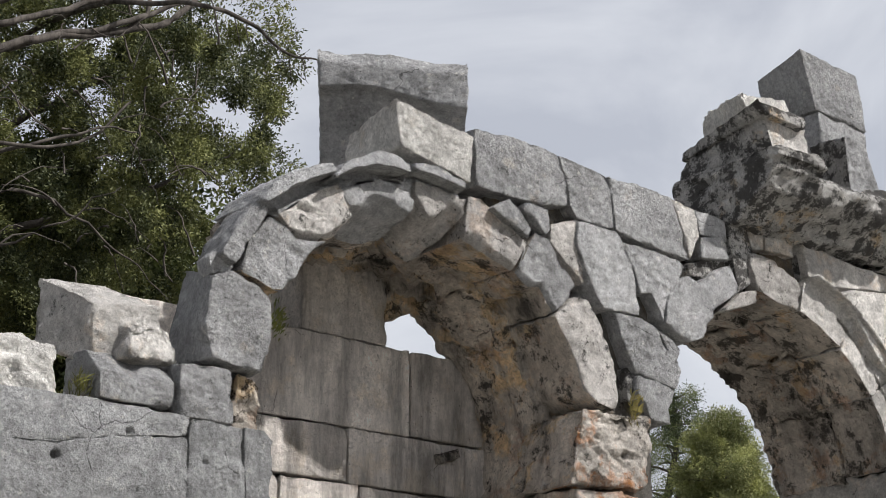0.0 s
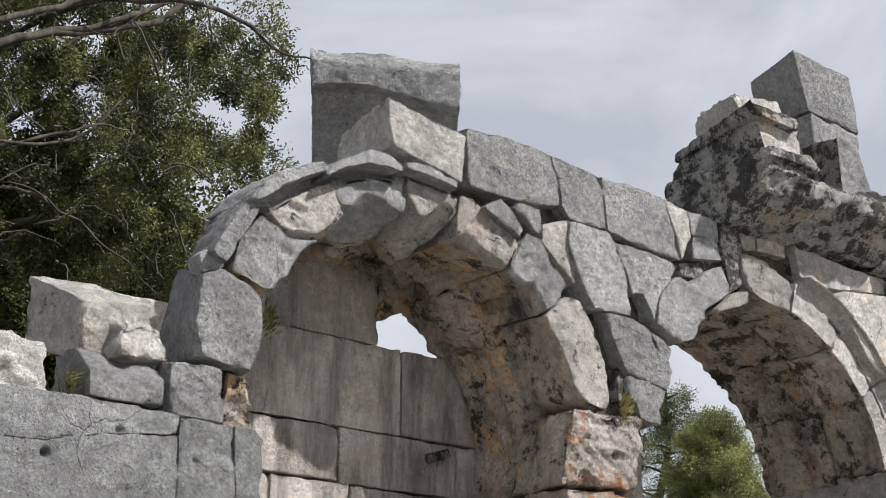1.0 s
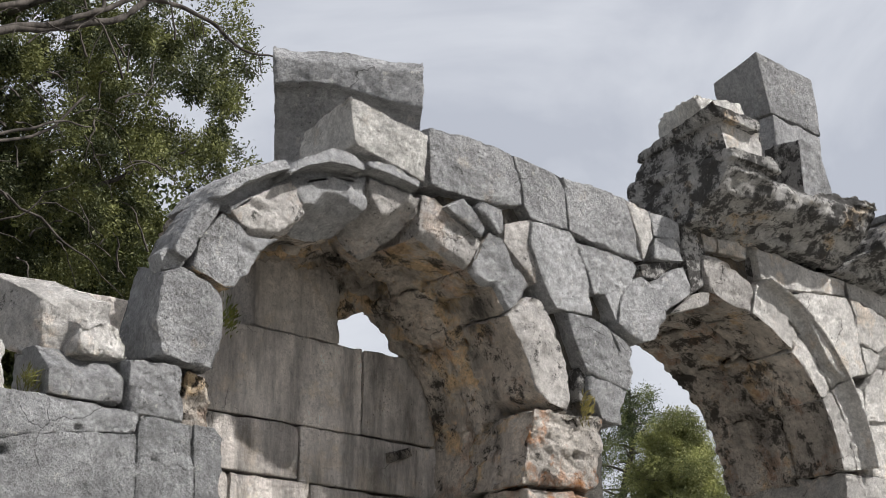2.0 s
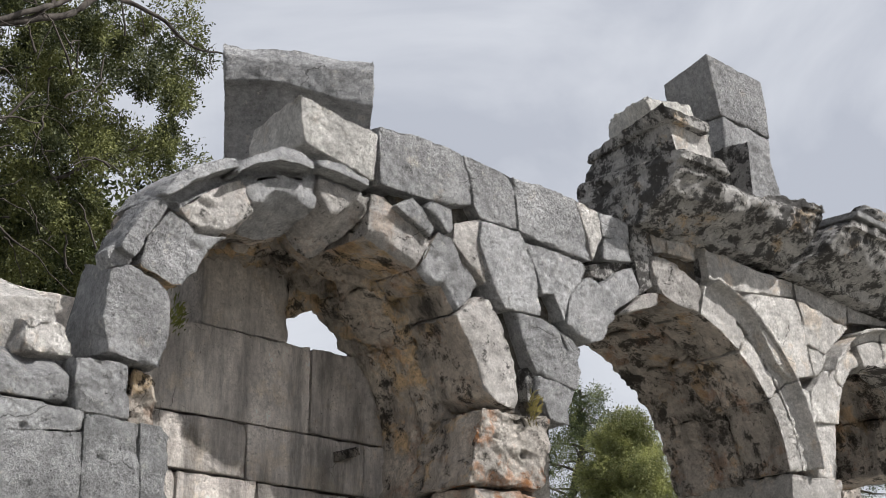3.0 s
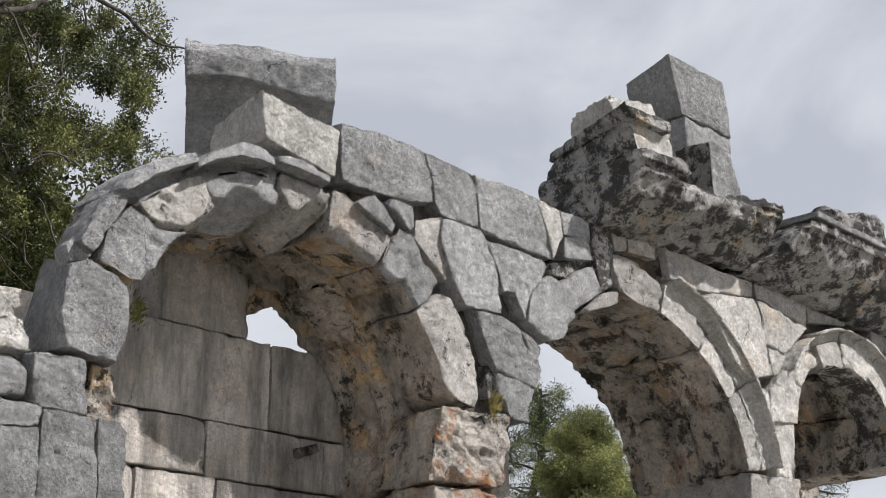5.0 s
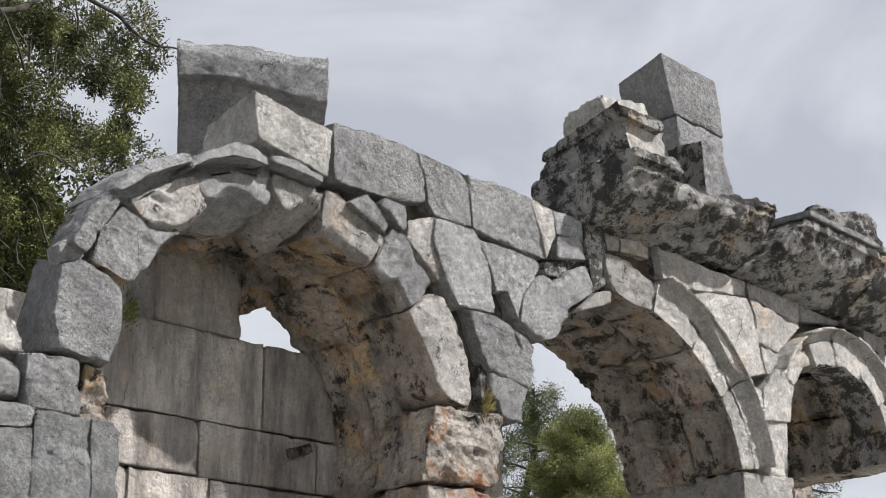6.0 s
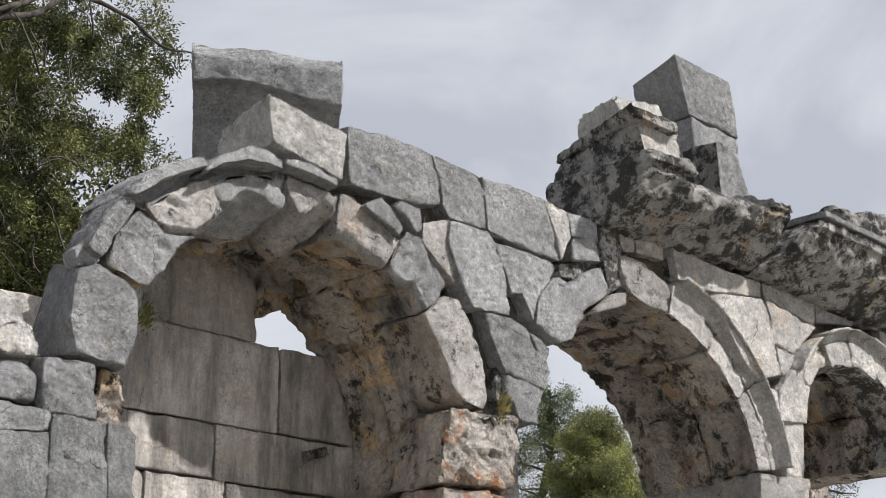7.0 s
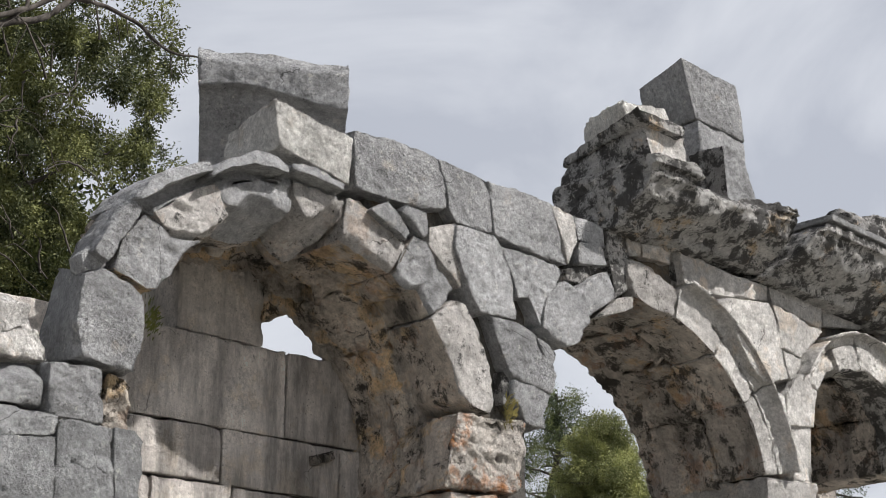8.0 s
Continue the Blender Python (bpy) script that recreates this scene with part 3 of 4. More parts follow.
slab("ashlar_block", wall, ((2.607, 5.197), (2.827, 5.335), (2.732, 5.683), (2.507, 5.707)), (1, 2, 3), 0.03, 0.53, DARK, chip=0.03, rough=0.007, step=0.017)
slab("ashlar_block", wall, ((1.308, 4.839), (1.464, 4.525), (1.549, 4.508), (1.587, 4.565), (1.414, 4.823), (1.351, 4.850)), (2, 4, 5), 0.04, 0.54, GREY, chip=0.03, rough=0.007, step=0.017)
slab("ashlar_block", wall, ((1.443, 4.473), (1.466, 4.233), (1.568, 4.299), (1.586, 4.457), (1.523, 4.494)), (2, 3, 4), 0.04, 0.54, DARK, chip=0.03, rough=0.007, step=0.017)
slab("ashlar_block", wall, ((1.512, 4.434), (1.891, 4.381), (1.939, 4.507), (1.908, 4.581), (1.809, 4.636), (1.708, 4.777), (1.557, 4.825), (1.322, 4.825), (1.388, 4.649), (1.450, 4.536)), (1, 3, 7), 0.00, 0.50, GREY, chip=0.03, rough=0.007, step=0.017)
slab("ashlar_block", wall, ((1.852, 4.605), (1.907, 4.583), (1.971, 4.678), (1.740, 4.777), (1.820, 4.668)), (1, 2, 3), 0.01, 0.51, GREY, chip=0.03, rough=0.007, step=0.017)
slab("ashlar_block", wall, ((1.635, 4.136), (1.830, 4.125), (1.822, 4.245), (1.891, 4.373), (1.523, 4.427), (1.520, 4.284), (1.594, 4.234)), (1, 3, 4), 0.00, 0.50, GREY, chip=0.03, rough=0.007, step=0.017)
slab("ashlar_block", wall, ((2.429, 5.027), (2.784, 5.145), (2.777, 5.245), (2.591, 5.188)), (1, 2, 3), 0.00, 0.50, RUBBLE, chip=0.03, rough=0.007, step=0.017)
slab("ashlar_block", wall, ((2.776, 5.553), (2.914, 5.574), (2.905, 5.764), (2.717, 5.758)), (1, 2, 3), 0.03, 0.53, PALE, chip=0.03, rough=0.007, step=0.017)
slab("ashlar_block", wall, ((2.939, 5.581), (3.259, 5.591), (3.252, 5.696), (2.922, 5.757)), (1, 2, 3), 0.04, 0.54, PALE, chip=0.03, rough=0.007, step=0.017)
slab("ashlar_block", wall, ((3.360, 5.456), (3.650, 5.424), (4.386, 5.508), (4.376, 5.636), (3.870, 5.649), (3.305, 5.724)), (2, 3, 5), 0.00, 0.50, PALE, chip=0.03, rough=0.007, step=0.017)
slab("ashlar_block", wall, ((3.338, 5.445), (3.446, 5.493), (3.406, 5.704), (3.321, 5.708)), (1, 2, 3), 0.07, 0.57, DARK, chip=0.03, rough=0.007, step=0.017)
slab("ashlar_block", wall, ((3.693, 5.351), (4.034, 4.915), (4.198, 4.809), (4.489, 4.887), (4.373, 5.344), (4.291, 5.466), (3.765, 5.410)), (2, 4, 6), -0.07, 0.43, PALE, chip=0.03, rough=0.007, step=0.017)
slab("ashlar_block", wall, ((4.429, 5.360), (4.444, 5.134), (4.710, 5.097), (5.021, 5.366), (4.583, 5.458), (4.368, 5.487)), (2, 3, 5), -0.04, 0.46, PALE, chip=0.03, rough=0.007, step=0.017)
slab("ashlar_block", wall, ((4.493, 5.135), (4.556, 4.882), (4.634, 4.940), (4.745, 5.096), (4.673, 5.107)), (1, 3, 4), -0.03, 0.47, PALE, chip=0.03, rough=0.007, step=0.017)
slab("ashlar_block", wall, ((4.463, 5.519), (4.680, 5.491), (5.122, 5.407), (5.127, 5.599), (4.622, 5.667), (4.432, 5.663)), (2, 3, 5), 0.03, 0.53, PALE, chip=0.03, rough=0.007, step=0.017)
slab("ashlar_block", wall, ((5.498, 5.501), (5.682, 5.510), (5.703, 5.685), (5.158, 5.616), (5.157, 5.453)), (1, 2, 3), 0.04, 0.54, PALE, chip=0.03, rough=0.007, step=0.017)
slab("ashlar_block", wall, ((5.993, 5.328), (6.285, 5.229), (6.318, 5.484), (6.223, 5.618), (6.015, 5.654)), (1, 3, 4), 0.00, 0.50, PALE, chip=0.03, rough=0.007, step=0.017)
slab("ashlar_block", wall, ((5.478, 5.563), (6.051, 5.546), (6.084, 5.677), (5.451, 5.680)), (1, 2, 3), 0.05, 0.55, PALE, chip=0.03, rough=0.007, step=0.017)
slab("ashlar_block", wall, ((4.499, 4.537), (4.854, 4.562), (4.888, 4.764), (4.821, 5.006), (4.683, 4.960), (4.520, 4.774)), (1, 3, 5), -0.02, 0.38, PALE, chip=0.04, rough=0.01, step=0.018)
slab("ashlar_block", wall, ((4.315, 4.692), (4.442, 4.511), (4.471, 4.762), (4.286, 4.777)), (1, 2, 3), -0.05, 0.35, PALE, chip=0.04, rough=0.01, step=0.018)
# backing behind the facing stones, coloured dark so that gaps read as shaded holes
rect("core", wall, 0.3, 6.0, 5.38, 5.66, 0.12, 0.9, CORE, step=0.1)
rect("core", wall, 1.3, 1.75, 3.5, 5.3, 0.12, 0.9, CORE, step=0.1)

# ---------------------------------------------------------------- piers
pier = thing("pier", (1.3, 0.5, 0), "rough rust-stained limestone pier between the arches", "pier", "piers of the arcade")
block("pier_block", pier, (0.9, 3.62), (1.6, 3.66), (1.62, 4.16), (1.02, 4.12), 0.0, 0.6, RUSTY, inner=VAULT, inner_sides=(0,), chip=0.1, rough=0.02, step=0.014, lump=0.018, dents=((1.39, 0, 3.87, 0.025, 0.08), (1.12, 0, 3.66, 0.06, 0.12)))
rect("pier_block", pier, 1.06, 1.62, 3.62, 4.13, 0.58, 1.15, VAULT, rough=0.02)
for z0, z1 in ((2.9, 3.6), (2.0, 2.9), (1.0, 2.0), (0.0, 1.0)):
    rect("pier_block", pier, 0.95, 1.68, z0, z1, 0.0, 1.15, RUSTY, inner=VAULT, inner_sides=(0,), rough=0.03, chip=0.1, step=0.05)
pier = thing("pier", (4.5, 0.5, 0), "pale limestone pier under the springing of two arches", "pier", "piers of the arcade")
for x0, x1, z0, z1 in ((4.24, 4.84, 3.7, 4.1), (4.58, 4.82, 4.1, 4.76), (4.2, 4.9, 2.6, 3.7), (4.2, 4.9, 1.3, 2.6), (4.2, 4.9, 0, 1.3)):
    rect("pier_block", pier, x0, x1, z0, z1, 0.0, 1.15, PALE, rough=0.015, step=0.04)

# ---------------------------------------------------------------- low front wall
low = thing("low_wall", (-2.6, 0.3, 0), "low grey ashlar wall with cracked smooth blocks", "wall", kind="structure")
DENTS = ((-2.69, 0, 3.37, 0.022, 0.07), (-2.27, 0, 3.54, 0.02, 0.05), (-2.2, 0, 3.25, 0.012, 0.03), (-1.8, 0, 3.44, 0.015, 0.04))
slab("ashlar_block", low, ((-5.2, 3.36), (-3.0, 3.425), (-2.7, 3.43), (-2.4, 3.5), (-2.2, 3.53), (-1.915, 3.56), (-1.915, 3.67), (-2.45, 3.69), (-5.2, 3.68)), (5, 6, 8), 0.0, 0.5, ASHLAR, gap=-0.004, rough=0.005, chip=0.03, step=0.018, dents=DENTS)
slab("ashlar_block", low, ((-5.2, 2.9), (-1.915, 2.9), (-1.915, 3.56), (-2.2, 3.53), (-2.4, 3.5), (-2.7, 3.43), (-3.0, 3.425), (-5.2, 3.36)), (1, 2, 7), 0.0, 0.5, ASHLAR, gap=-0.004, rough=0.005, chip=0.03, step=0.018, dents=DENTS)
slab("ashlar_block", low, ((-1.91, 2.9), (-1.57, 2.9), (-1.545, 3.3), (-1.565, 3.5), (-1.57, 3.64), (-1.7, 3.685), (-1.91, 3.67)), (1, 4, 6), 0.0, 0.5, ASHLAR, gap=-0.002, rough=0.006, chip=0.04, step=0.018, dents=DENTS)
slab("ashlar_block", low, ((-1.555, 2.9), (-1.36, 2.9), (-1.36, 3.6), (-1.42, 3.66), (-1.55, 3.66), (-1.55, 3.5), (-1.53, 3.3)), (1, 3, 4), 0.01, 0.5, ASHLAR, gap=0.001, rough=0.006, chip=0.05, step=0.018)
for x0, x1, z0, z1 in ((-5.2, -2.6, 1.9, 2.9), (-2.6, -1.36, 1.9, 2.9), (-5.2, -3.1, 0.9, 1.9), (-3.1, -1.36, 0.9, 1.9), (-5.2, -2.5, 0, 0.9), (-2.5, -1.36, 0, 0.9)):
    rect("ashlar_block", low, x0, x1, z0, z1, 0.0, 0.5, ASHLAR, rough=0.006, chip=0.03, step=0.08)

# ---------------------------------------------------------------- rear wall of the first arch
rear = thing("rear_wall", (0.2, 1.2, 0), "smooth streaked ashlar wall closing the back of the arch", "wall", kind="structure")
for x0, x1, z0, z1 in ((-1.9, 0.42, 4.03, 4.62), (0.43, 1.3, 4.03, 4.62), (-1.9, -0.09, 3.67, 4.02), (-0.08, 0.9, 3.66, 4.02), (0.9, 1.3, 3.66, 4.02), (-1.9, -0.62, 3.0, 3.66), (-0.61, 0.0, 3.0, 3.66),
                       (0.01, 1.3, 3.0, 3.65), (-1.9, -0.3, 1.6, 3.0), (-0.3, 1.3, 1.6, 3.0), (-1.9, 0, 0, 1.6), (0, 1.3, 0, 1.6)):
    rect("ashlar_block", rear, x0, x1, z0, z1, 1.05, 1.5, REAR, rough=0.006, chip=0.035, r=0.008, gap=0.003, step=0.03 if z1 > 3 else 0.1)
block("ashlar_block", rear, (0.21, 4.79), (0.53, 4.93), (0.5, 5.25), (0.23, 5.25), 1.04, 1.5, VAULT, rough=0.02, chip=0.05)
block("ashlar_block", rear, (-0.46, 4.63), (0.22, 4.63), (0.22, 5.2), (-0.46, 5.15), 1.06, 1.5, REAR, rough=0.01, chip=0.04)


def roll_moulding():
    """The rounded bead where the vault meets the rear wall."""
    pts = [(A1[0] + 1.27 * math.cos(radians(q)), 1.0, A1[1] + 1.27 * math.sin(radians(q))) for q in range(40, 4, -3)]
    vs, fs = [], []
    for i, p in enumerate(pts):
        for s in range(8):
            t = 2 * math.pi * s / 8
            rr = 0.035 + 0.004 * math.sin(i * 1.7)
            vs.append((p[0] + rr * math.cos(t), p[1] + rr * math.sin(t), p[2]))
    for i in range(len(pts) - 1):
        for s in range(8):
            u = (s + 1) % 8
            fs.append((i * 8 + s, i * 8 + u, (i + 1) * 8 + u, (i + 1) * 8 + s))
    under(new("roll_moulding", mesh_from("roll_moulding", vs, fs, VAULT)), rear)


roll_moulding()
turned("boss", rear, (0.72, 1.04, 3.93), (0.2, 0.1, 0.07), (0, -18, 0), VAULT, rough=0.02, chip=0.05, step=0.02, label="broken ochre lifting boss")

# ---------------------------------------------------------------- cornice
cornice = thing("cornice", (4.3, 0, 5.7), "blackened projecting limestone cornice with worn mouldings", "cornice")


def cornice_block(x0, x1, slant=0.0, broken_from=None, sink=0.0, fall=0.0, **kw):
    """A cornice stone, its underside sloping out from the wall to a worn lip; broken_from: the lip is lost beyond that x; sink and fall: how far it has dropped, and drops on per metre."""
    ys = np.array([0.03, -0.09, -0.12, -0.2, -0.33, -0.42, -0.43, -0.47, -0.47])
    zs = np.array([5.69, 5.72, 5.78, 5.82, 5.9, 6.03, 6.09, 6.1, 6.18])

    def fn(u, v, w):
        # v runs over the profile from the foot at the wall to the top lip, w from the profile to the back
        left = x0 + slant * v
        x = left + (x1 - left) * u
        s = v * 8.0
        py, pz = np.interp(s, range(9), ys), np.interp(s, range(9), zs)
        by, bz = 0.55 + 0 * v, 5.8 + 0.36 * v
        if broken_from:
            f = np.clip((x - broken_from + 0.05 * np.sin(v * 20)) / 0.05, 0, 1) * np.clip((v - 0.55) / 0.45, 0, 1)
            ease = np.clip((x - broken_from) / 1.2, 0, 1)
            py = py + f * (0.3 - 0.22 * ease + 0.04 * np.sin(x * 7))
            pz = pz - f * (0.1 - 0.1 * ease + 0.03 * np.sin(x * 9 + 1))
            bz = bz - f * 0.03
        down = sink + fall * (x - x0)
        return x, py + (by - py) * w, pz + (bz - pz) * w - down
    return stone("cornice_block", cornice, fn, (x1 - x0, 0.85, 1.0), DARK, **kw)


cornice_block(2.53, 4.27, broken_from=3.02, rough=0.022, chip=0.05, step=0.016, lump=0.012)
cornice_block(4.2, 5.62, 0.4, sink=0.04, fall=0.07, rough=0.014, chip=0.06, step=0.02)
cornice_block(5.63, 7.0, sink=0.14, fall=0.07, rough=0.014, chip=0.06, step=0.03)
for x0, x1, z0, z1 in ((4.62, 5.6, 6.12, 6.05), (5.63, 7.0, 6.04, 5.95)):
    box8("fillet", cornice, ((x0, -0.49, z0), (x1, -0.49, z1), (x1, -0.49, z1 + 0.05), (x0, -0.49, z0 + 0.05), (x0, 0.3, z0), (x1, 0.3, z1), (x1, 0.3, z1 + 0.07), (x0, 0.3, z0 + 0.07)), GREY, rough=0.005, chip=0.03, step=0.02)

# ---------------------------------------------------------------- loose blocks on top
def notch(fn, at, deep):
    """The map fn with the front drawn in below the height at, as a broken ledge."""
    def inner(u, v, w):
        cut = np.clip((at + 0.05 * np.sin(u * 5.0) - w) / 0.015, 0, 1) * (deep + 0.8 * (1 - w / at))
        slope = np.clip((w - 0.86) / 0.14, 0, 1) * 0.2 * (1 + 0.3 * np.sin(u * 11))
        return fn(u, v + (cut + slope) * (1 - v), w)
    return inner


def corners(pts):
    p = np.array(pts, float)

    def fn(u, v, w):
        a = [(1 - u) * (1 - w), u * (1 - w), u * w, (1 - u) * w]
        return sum(s[:, None] * (p[i] * (1 - v)[:, None] + p[i + 4] * v[:, None]) for i, s in enumerate(a)).T
    return fn


TOP = ((-0.46, 0.84, 5.72), (0.22, 0.22, 5.6), (0.24, 0.21, 6.42), (-0.55, 0.85, 6.54), (-0.2, 1.28, 5.5), (0.54, 0.68, 5.5), (0.58, 0.68, 6.48), (-0.2, 1.28, 6.58))
tagged(stone("loose_block", None, notch(corners(TOP), 0.62, 0.16), (0.96, 0.55, 0.74), GREY, rough=0.008, chip=0.04, step=0.013), "large grey block with a broken ledge on top of the arch", "stone block", "loose blocks on the ruin")
tagged(turned("rubble_stone", None, (0.0, 0.85, 5.52), (0.5, 0.4, 0.2), (0, 0, -30), GREY, rough=0.03), "flat stone bedded under the large top block", "stone", "loose blocks on the ruin")
tagged(box8("loose_block", None, ((-0.513, -0.04, 5.553), (0.05, -0.04, 5.431), (0.063, -0.04, 5.747), (-0.568, -0.04, 5.863), (-0.512, 0.6, 5.5), (0.051, 0.5, 5.45), (0.1, 0.5, 5.72), (-0.45, 0.6, 5.83)), LIGHT, rough=0.01, chip=0.04, step=0.018),
       "pale pointed block with a bright face above the keystone", "stone block", "loose blocks on the ruin")
tagged(box8("loose_block", None, ((-2.427, 0.150, 3.893), (-2.015, 0.150, 3.941), (-2.041, 0.150, 4.285), (-2.458, 0.150, 4.256), (-2.588, 0.550, 4.055), (-2.176, 0.550, 4.103), (-2.170, 0.550, 4.482), (-2.587, 0.550, 4.453)), PALE, rough=0.012, chip=0.05, step=0.022),
       "grey block with a bright top lying on the low wall", "stone block", "loose blocks on the ruin")
tagged(turned("rubble_stone", None, (-2.92, 0.3, 3.83), (0.66, 0.5, 0.32), (4, 6, -8), LIGHT, taper=(0.75, 0.75), rough=0.035, chip=0.07, r=0.06, step=0.022), "rounded pale rubble stone lying on the low wall", "stone", "loose blocks on the ruin")
tagged(turned("rubble_stone", None, (-2.14, 0.16, 4.06), (0.34, 0.22, 0.2), (0, -4, 10), PALE, taper=(0.85, 0.8), rough=0.02, chip=0.08, r=0.005, step=0.02), "small broken stone wedged on the low wall", "stone", "loose blocks on the ruin")
tagged(slab("wall_block", None, ((-2.46, 3.7), (-2.01, 3.7), (-2.01, 3.97), (-2.47, 3.98)), (1, 2, 3), 0.0, 0.4, GREY, bevel=(0.5, 0.16), rough=0.009, chip=0.025, step=0.016), "small grey block with a hollowed bright top on the low wall", "stone block", "loose blocks on the ruin")
tagged(block("wall_block", None, (-1.97, 3.67), (-1.64, 3.67), (-1.66, 3.97), (-1.98, 3.96), 0.0, 0.4, GREY, rough=0.01, chip=0.05, step=0.016), "small cracked grey block under the arch springer", "stone block", "loose blocks on the ruin")
tagged(block("wall_block", None, (-1.6, 3.64), (-1.42, 3.63), (-1.42, 3.96), (-1.56, 3.96), 0.08, 0.5, VAULT, rough=0.03, chip=0.1, step=0.022), "ochre stone recessed under the arch springer", "stone block", "loose blocks on the ruin")
frag = thing("cornice_fragment", (2.95, 0.1, 6.1), "moulded cornice fragment black with lichen, on the cornice", "stone block", "loose blocks on the ruin")
# pale skin on the front paints it sunlit; the other sides keep black lichen
box8("body", frag, ((2.834, -0.2, 6.18), (3.212, -0.2, 6.14), (3.188, -0.2, 6.52), (2.712, -0.2, 6.503), (2.715, 0.7, 6.101), (3.25, 0.7, 6.062), (3.276, 0.7, 6.448), (2.8, 0.7, 6.431)), PALE, inner=DARK, inner_sides=(0, 1, 3, 4, 5), rough=0.012, chip=0.05, step=0.02)
box8("lip", frag, ((2.65, -0.27, 6.5), (3.102, -0.27, 6.478), (3.121, -0.27, 6.574), (2.559, -0.27, 6.58), (2.8, 0.7, 6.435), (3.273, 0.7, 6.45), (3.376, 0.7, 6.535), (2.814, 0.7, 6.51)), DARK, rough=0.008, chip=0.04, step=0.02)
tagged(box8("slab", None, ((2.951, 0.1, 6.59), (3.416, 0.1, 6.6), (3.34, 0.1, 6.893), (2.799, 0.1, 6.806), (3.134, 0.75, 6.6), (3.599, 0.75, 6.62), (3.648, 0.75, 6.989), (3.107, 0.75, 6.902)), LIGHT, rough=0.02, chip=0.08, step=0.02), "broken pale slab lying on a cornice fragment", "stone slab", "loose blocks on the ruin")
tagged(box8("upright_block", None, ((3.951, 0.3, 7.035), (4.6, 0.3, 6.985), (4.51, 0.3, 7.475), (3.8, 0.3, 7.52), (4.03, 0.85, 7.04), (4.6, 0.85, 6.99), (4.585, 0.85, 7.436), (3.9, 0.85, 7.44)), GREY, rough=0.006, chip=0.03, step=0.022),
       "tall upright grey block at the top of the ruin", "stone block", "loose blocks on the ruin")
tagged(box8("upright_block", None, ((4.03, 0.3, 5.67), (4.6, 0.3, 5.67), (4.58, 0.3, 6.97), (3.98, 0.3, 7.02), (4.03, 0.85, 5.67), (4.6, 0.9, 5.67), (4.6, 0.9, 6.97), (4.0, 0.85, 7.02)), GREY, rough=0.008, chip=0.05, step=0.03),
       "smooth grey block carrying the upright top block", "stone block", "loose blocks on the ruin")
# the left side's black skin is part lichen, part its shade put in as colour
tagged(box8("loose_block", None, ((3.805, -0.1, 6.15), (4.215, -0.1, 6.15), (4.008, -0.1, 6.704), (3.771, -0.1, 6.643), (3.86, 0.28, 6.15), (4.3, 0.28, 6.15), (4.034, 0.28, 6.733), (3.8, 0.28, 6.672)), GREY, inner=DARK, inner_sides=(0,), rough=0.012, chip=0.05, step=0.02),
       "grey block with a rough broken side on the cornice", "stone block", "loose blocks on the ruin")
tagged(turned("rubble_stone", None, (6.12, 0.3, 6.4), (0.85, 0.5, 0.52), (0, -3, -8), DARK, taper=(0.8, 0.8), rough=0.04, chip=0.15, r=0.05), "lichen-spotted broken block on the cornice", "stone", "loose blocks on the ruin")


# ---------------------------------------------------------------- trees
def tube(points, radii, sides=8):
    """Vertices and faces of a tapered, bent limb."""
    pts = [Vector(p) for p in points]
    vs, fs = [], []
    for i, p in enumerate(pts):
        d = (pts[min(i + 1, len(pts) - 1)] - pts[max(i - 1, 0)]).normalized()
        a = d.orthogonal().normalized()
        b = d.cross(a)
        for s in range(sides):
            t = 2 * math.pi * s / sides
            vs.append(p + (a * math.cos(t) + b * math.sin(t)) * radii[i])
    for i in range(len(pts) - 1):
        for s in range(sides):
            u = (s + 1) % sides
            fs.append((i * sides + s, i * sides + u, (i + 1) * sides + u, (i + 1) * sides + s))
    return vs, fs


def limb(name, parent, start, end, r0, r1, rng, sag=0.12, n=9, sides=8):
    a, b = np.array(start, float), np.array(end, float)
    ln = np.linalg.norm(b - a)
    t = np.linspace(0, 1, n)
    wob = np.cumsum(rng.normal(0, 1, (n, 3)), 0)
    wob -= np.outer(t, wob[-1])
    pts = a + np.outer(t, b - a) + wob * ln * 0.025 + np.outer(np.sin(t * math.pi), (0, 0, sag * ln))
    vs, fs = tube(pts, r0 + (r1 - r0) * t, sides)
    ob = new(name, mesh_from(name, vs, fs, BARK))
    return under(ob, parent), pts


